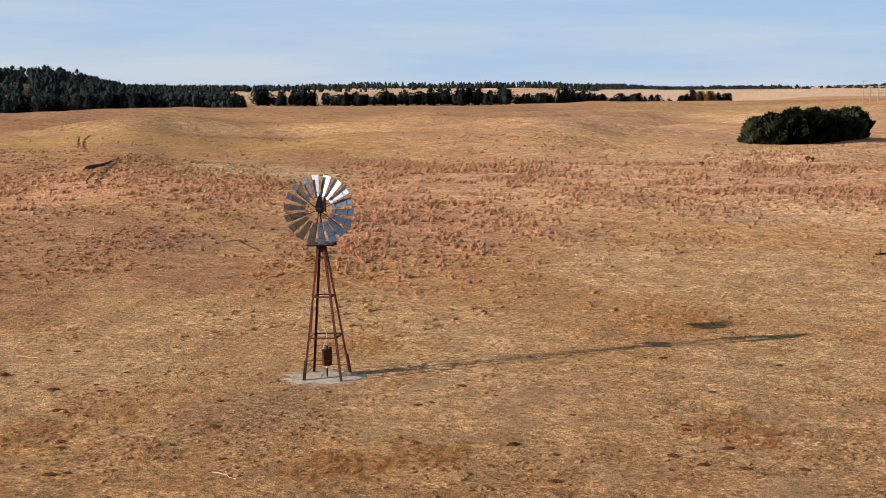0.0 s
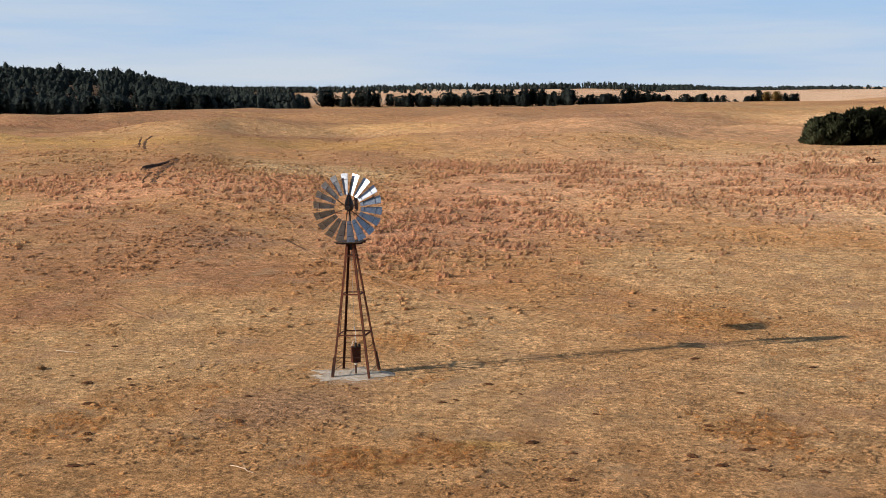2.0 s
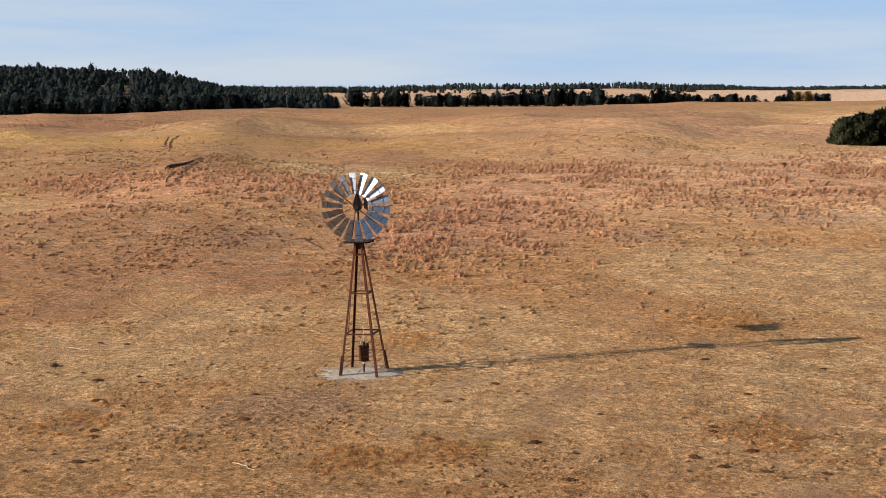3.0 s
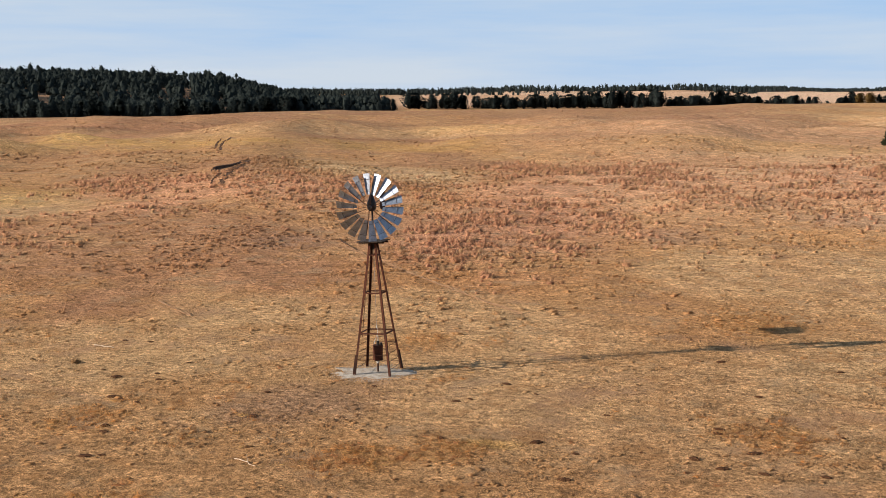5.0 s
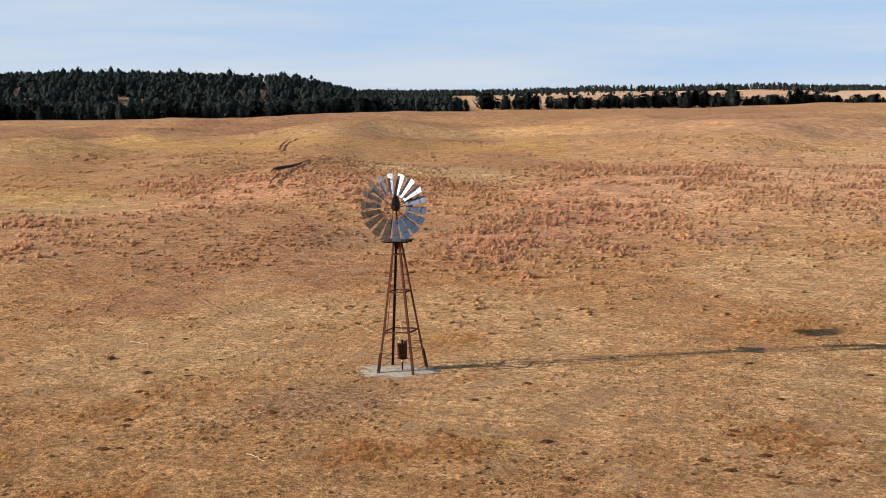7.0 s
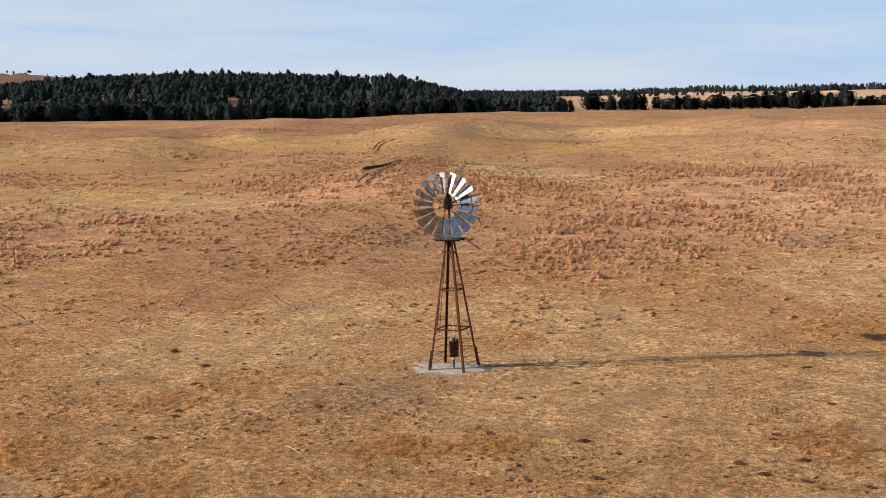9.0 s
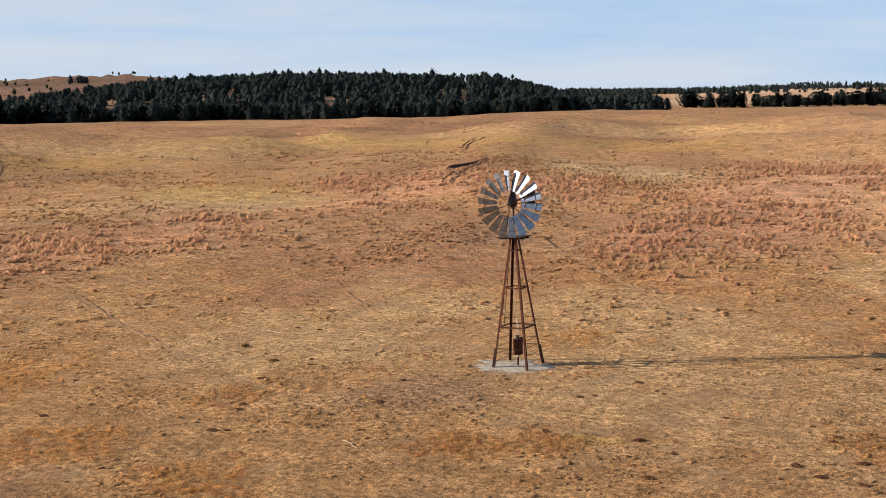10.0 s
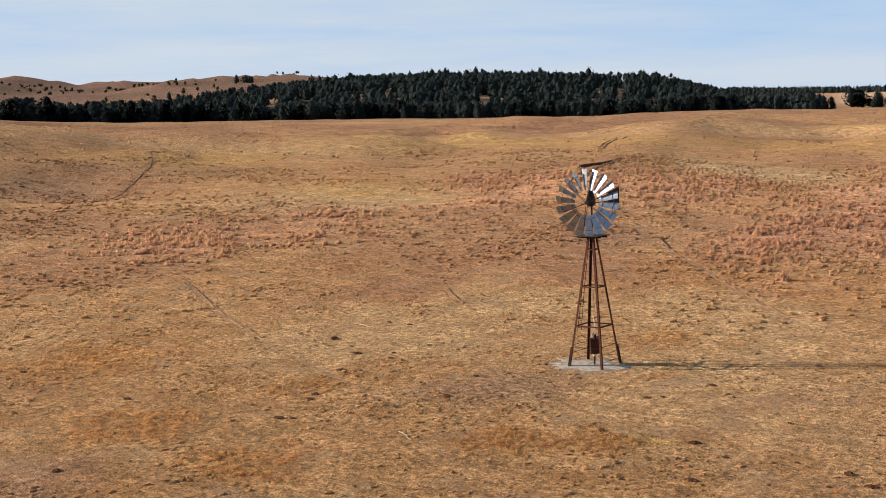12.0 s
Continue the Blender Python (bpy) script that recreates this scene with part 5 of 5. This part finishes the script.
dung()


def stick(name, ends, thick, mat, label, category, twigs=()):
    bm = bmesh.new()
    dice = random.Random(len(ends) * 7 + int(thick * 1000))
    points = []
    for (ax, ay), (bx, by) in zip(ends, ends[1:]):
        for f in (0, 0.33, 0.67):
            points.append((ax + (bx - ax) * f + dice.uniform(-0.03, 0.03), ay + (by - ay) * f + dice.uniform(-0.03, 0.03)))
    points.append(ends[-1])
    lift = [float(land(*p)) + thick * 0.8 + dice.uniform(0, 0.03) for p in points]
    for k, (p, q) in enumerate(zip(points, points[1:])):
        f = k / len(points)
        add_rod(bm, (*p, lift[k]), (*q, lift[k + 1]), thick * (1 - 0.5 * f), thick * (1 - 0.5 * (f + 1 / len(points))), 7)
    for k, dx, dy, dz in twigs:
        p = points[k]
        add_rod(bm, (*p, lift[k]), (p[0] + dx, p[1] + dy, lift[k] + dz), thick * 0.6, thick * 0.2, 6)
    tagged(part(name, bm, mat), label, category)


stick("fallen_branch", ((-12.75, 1.5), (-12.2, 1.38), (-11.7, 1.24)), 0.022, BLEACHED, "bleached pale branch lying on the short grass", "branch")
stick("fallen_branch", ((-0.45, -11.25), (0.05, -11.5), (0.40, -11.75)), 0.013, BLEACHED, "pale forked branch lying among rusty weeds", "branch", ((3, -0.25, 0.45, 0.06),))
stick("dead_bough", ((-15.0, 36.0), (-14.2, 34.6), (-13.2, 33.1), (-12.0, 31.2)), 0.036, SOIL, "dark dead bough lying beside the red grass", "branch",
      ((3, 0.4, 0.3, 0.2), (6, -0.3, 0.3, 0.15)))
stick("fallen_branch", ((26.0, 35.4), (27.2, 36.4)), 0.06, SOIL, "dark stub of wood in the grass", "branch", ((1, 0.1, 0.3, 0.6), (3, 0.3, 0.1, 0.7)))


def dark_mound():
    """A hummock of grass that throws a long shadow."""
    rng = np.random.default_rng(9)
    n = 260
    v = spray_cloud(rng, n, 0.13, 0.30, 0.0, "round", 0.045)
    ob = tagged(new("grass_hummock", raw_mesh("grass_hummock", v, 3, foliage_material("dull_tan_grass", (0.42, 0.235, 0.11), (0.58, 0.35, 0.17)),
                                              way=crown_ways(rng, v, 0.13, 0.30, 0.0))),
                "small dull tan hummock in short grass", "grass clump")
    ob.location = (-11.75, -1.45, float(land(-11.75, -1.45)) - 0.02)


dark_mound()


def along(line, step):
    out = []
    for (ax, ay), (bx, by) in zip(line, line[1:]):
        n = max(2, int(math.hypot(bx - ax, by - ay) / step))
        out += [(ax + (bx - ax) * k / n, ay + (by - ay) * k / n, math.atan2(by - ay, bx - ax)) for k in range(n)]
    return out


def cut_bank(line, rise):
    """A step in the turf, washed out along one side: a steep face of bare soil under a grassy back."""
    dice = random.Random(4)
    bank = empty("cut_bank", pose(line[0][0], line[0][1], float(land(*line[0]))), "dark bare soil bank eroded into the grassy slope", "eroded bank")
    foot = Vector(bank.location)
    steps = along(line, 0.3)
    face, back = [], []
    for k, (x, y, g) in enumerate(steps):
        f = min(1.0, k / 5, (len(steps) - 1 - k) / 30) * dice.uniform(0.93, 1.06)
        nx, ny = -math.sin(g), math.cos(g)
        jut = dice.uniform(-0.06, 0.06)

        def spot(u, h):
            px, py = x + nx * (u + jut), y + ny * (u + jut)
            return Vector((px, py, float(land(px, py)) + h * rise * f)) - foot
        face.append([spot(u, h) for u, h in ((-0.25, -0.06), (-0.05, 0.08), (0.06, 0.4 * dice.uniform(0.8, 1.2)), (0.10, 0.8), (0.30, 1.02))])
        back.append([spot(u, h) for u, h in ((0.26, 0.98), (0.9, 0.92), (2.2, 0.55), (4.2, 0.12), (5.6, -0.06))])
    for name, rows, mat in (("soil_face", face, SOIL), ("grassy_back", back, GROUND)):
        bm = bmesh.new()
        grid = [[bm.verts.new(v) for v in row] for row in rows]
        for a, b in zip(grid, grid[1:]):
            for k in range(4):
                bm.faces.new((a[k], a[k + 1], b[k + 1], b[k])).smooth = mat is GROUND
        ob = part(name, bm, mat, bank)
        if mat is GROUND:
            ob.data.update()
            xy = np.array([v.co[:2] for v in ob.data.vertices]) + np.array(foot[:2])
            a = ob.data.color_attributes.new("tint", "FLOAT_COLOR", "POINT")
            a.data.foreach_set("color", np.c_[turf(xy[:, 0], xy[:, 1]), np.ones(len(xy))].astype(np.float32).ravel())


def wheel_rut(line, width, whole, seed, name="wheel_rut", label="dark broken wheel rut worn through the turf", group="wheel ruts"):
    """A broken track of bare soil with ragged lips; whole: how much of its length is worn through."""
    dice = random.Random(seed)
    bm = bmesh.new()
    last, worn = None, True
    for k, (x, y, g) in enumerate(along(line, 0.35)):
        if k % 4 == 0:
            worn = dice.random() < whole
        w = width * dice.uniform(0.6, 1.35) * (1.0 if worn else 0.25)
        nx, ny = -math.sin(g), math.cos(g)
        j = dice.uniform(-0.3, 0.3) * width
        row = []
        for u, h in ((-0.6, -0.03), (-0.45, 0.03), (-0.2, 0.015), (0.2, 0.015), (0.5, 0.05), (0.75, -0.03)):
            px, py = x + nx * (u * w + j), y + ny * (u * w + j)
            row.append(bm.verts.new((px, py, float(land(px, py)) + h * dice.uniform(0.5, 1.6))))
        if last:
            for i in range(5):
                bm.faces.new((last[i], last[i + 1], row[i + 1], row[i]))
        last = row
    tagged(part(name, bm, RUT_SOIL if name == "wheel_rut" else PATH_SOIL), label, name.replace("_", " "), group)


RUT_SOIL = worn_material("rut_soil", (0.13, 0.07, 0.038), (0.08, 0.043, 0.025), 0.5, 0.95, 0.0, 0.05)
cut_bank(((-43.0, 73.4), (-43.9, 76.6), (-44.2, 78.6), (-44.2, 80.8), (-45.0, 84.2), (-46.0, 87.6)), 0.31)
wheel_rut(((-36.9, 62.3), (-39.2, 68.3), (-39.8, 70.4), (-40.6, 72.8), (-42.8, 79.6), (-44.7, 85.0), (-45.6, 88.4)), 0.50, 0.95, 1)
wheel_rut(((-38.8, 64.4), (-40.3, 68.2), (-40.9, 70.4), (-41.6, 75.0), (-43.0, 79.0)), 0.40, 0.8, 2)
wheel_rut(((-57.5, 105.0), (-62.6, 115.3), (-68.5, 128.5), (-76.6, 147.0), (-77.6, 150.5)), 0.34, 0.6, 3)
wheel_rut(((-62.1, 112.7), (-66.2, 121.4), (-72.0, 134.0), (-79.4, 149.8)), 0.27, 0.5, 4)


PATH_SOIL = worn_material("path_soil", (0.22, 0.13, 0.07), (0.14, 0.08, 0.045), 0.6, 0.95, 0.0, 0.03)
for path_line, path_width, path_worn, path_seed in (
        (TRAILS[0][:4], 0.10, 0.5, 11), (TRAILS[1], 0.10, 0.55, 12), (((-15.6, 11.9), (-13.4, 9.6), (-11.6, 7.9)), 0.07, 0.6, 13), (TRAILS[2], 0.15, 0.6, 14)):
    wheel_rut(path_line, path_width, path_worn, path_seed, "cattle_path", "narrow worn cattle path through the dry grass", "cattle paths")


TWIGS = worn_material("rusty_twigs", (0.20, 0.095, 0.05), (0.11, 0.055, 0.032), 0.3, 0.9)


def dead_shrub(x, y, h, seed):
    rng = np.random.default_rng(seed)
    bush = empty("dead_shrub", pose(x, y, float(land(x, y))), "small dark leafless shrub in red grass", "shrub", "dead shrubs")
    bm = bmesh.new()
    for _ in range(9):
        g, q = rng.uniform(0, 6.28), rng.uniform(0.1, 0.35)
        add_rod(bm, (0, 0, -0.05), (q * math.cos(g), q * math.sin(g), h * rng.uniform(0.6, 1.0)), 0.03, 0.008, 5)
    part("stems", bm, TWIGS, bush)
    ob = new("twigs", raw_mesh("twigs", spray_cloud(rng, 120, h, 0.75 * h, 0.25, "round", 0.10), 3, TWIGS))
    ob.parent = bush


dead_shrub(19.9, 105.7, 0.5, 1)
dead_shrub(32.8, 110.4, 0.75, 2)
dead_shrub(33.5, 111.0, 0.5, 3)


def utility_pole(x, y, h):
    pole = empty("utility_pole", pose(x, y, float(land(x, y))), "grey wooden utility pole standing far out on the plain", "pole", "utility poles")
    bm = bmesh.new()
    add_rod(bm, (0, 0, -0.5), (0, 0, h), 0.16, 0.10, 8)
    part("post", bm, GREY_WOOD, pole)
    bm = bmesh.new()
    add_box(bm, (2.4, 0.14, 0.16), Matrix.Translation((0, 0.12, h - 0.7)))
    part("crossarm", bm, GREY_WOOD, pole)


for px, py, ph in ((106.9, 457.8, 7.4), (112.2, 500.0, 8.6), (118.4, 500.0, 6.6), (150.0, 640.0, 8.0)):
    utility_pole(px, py, ph)
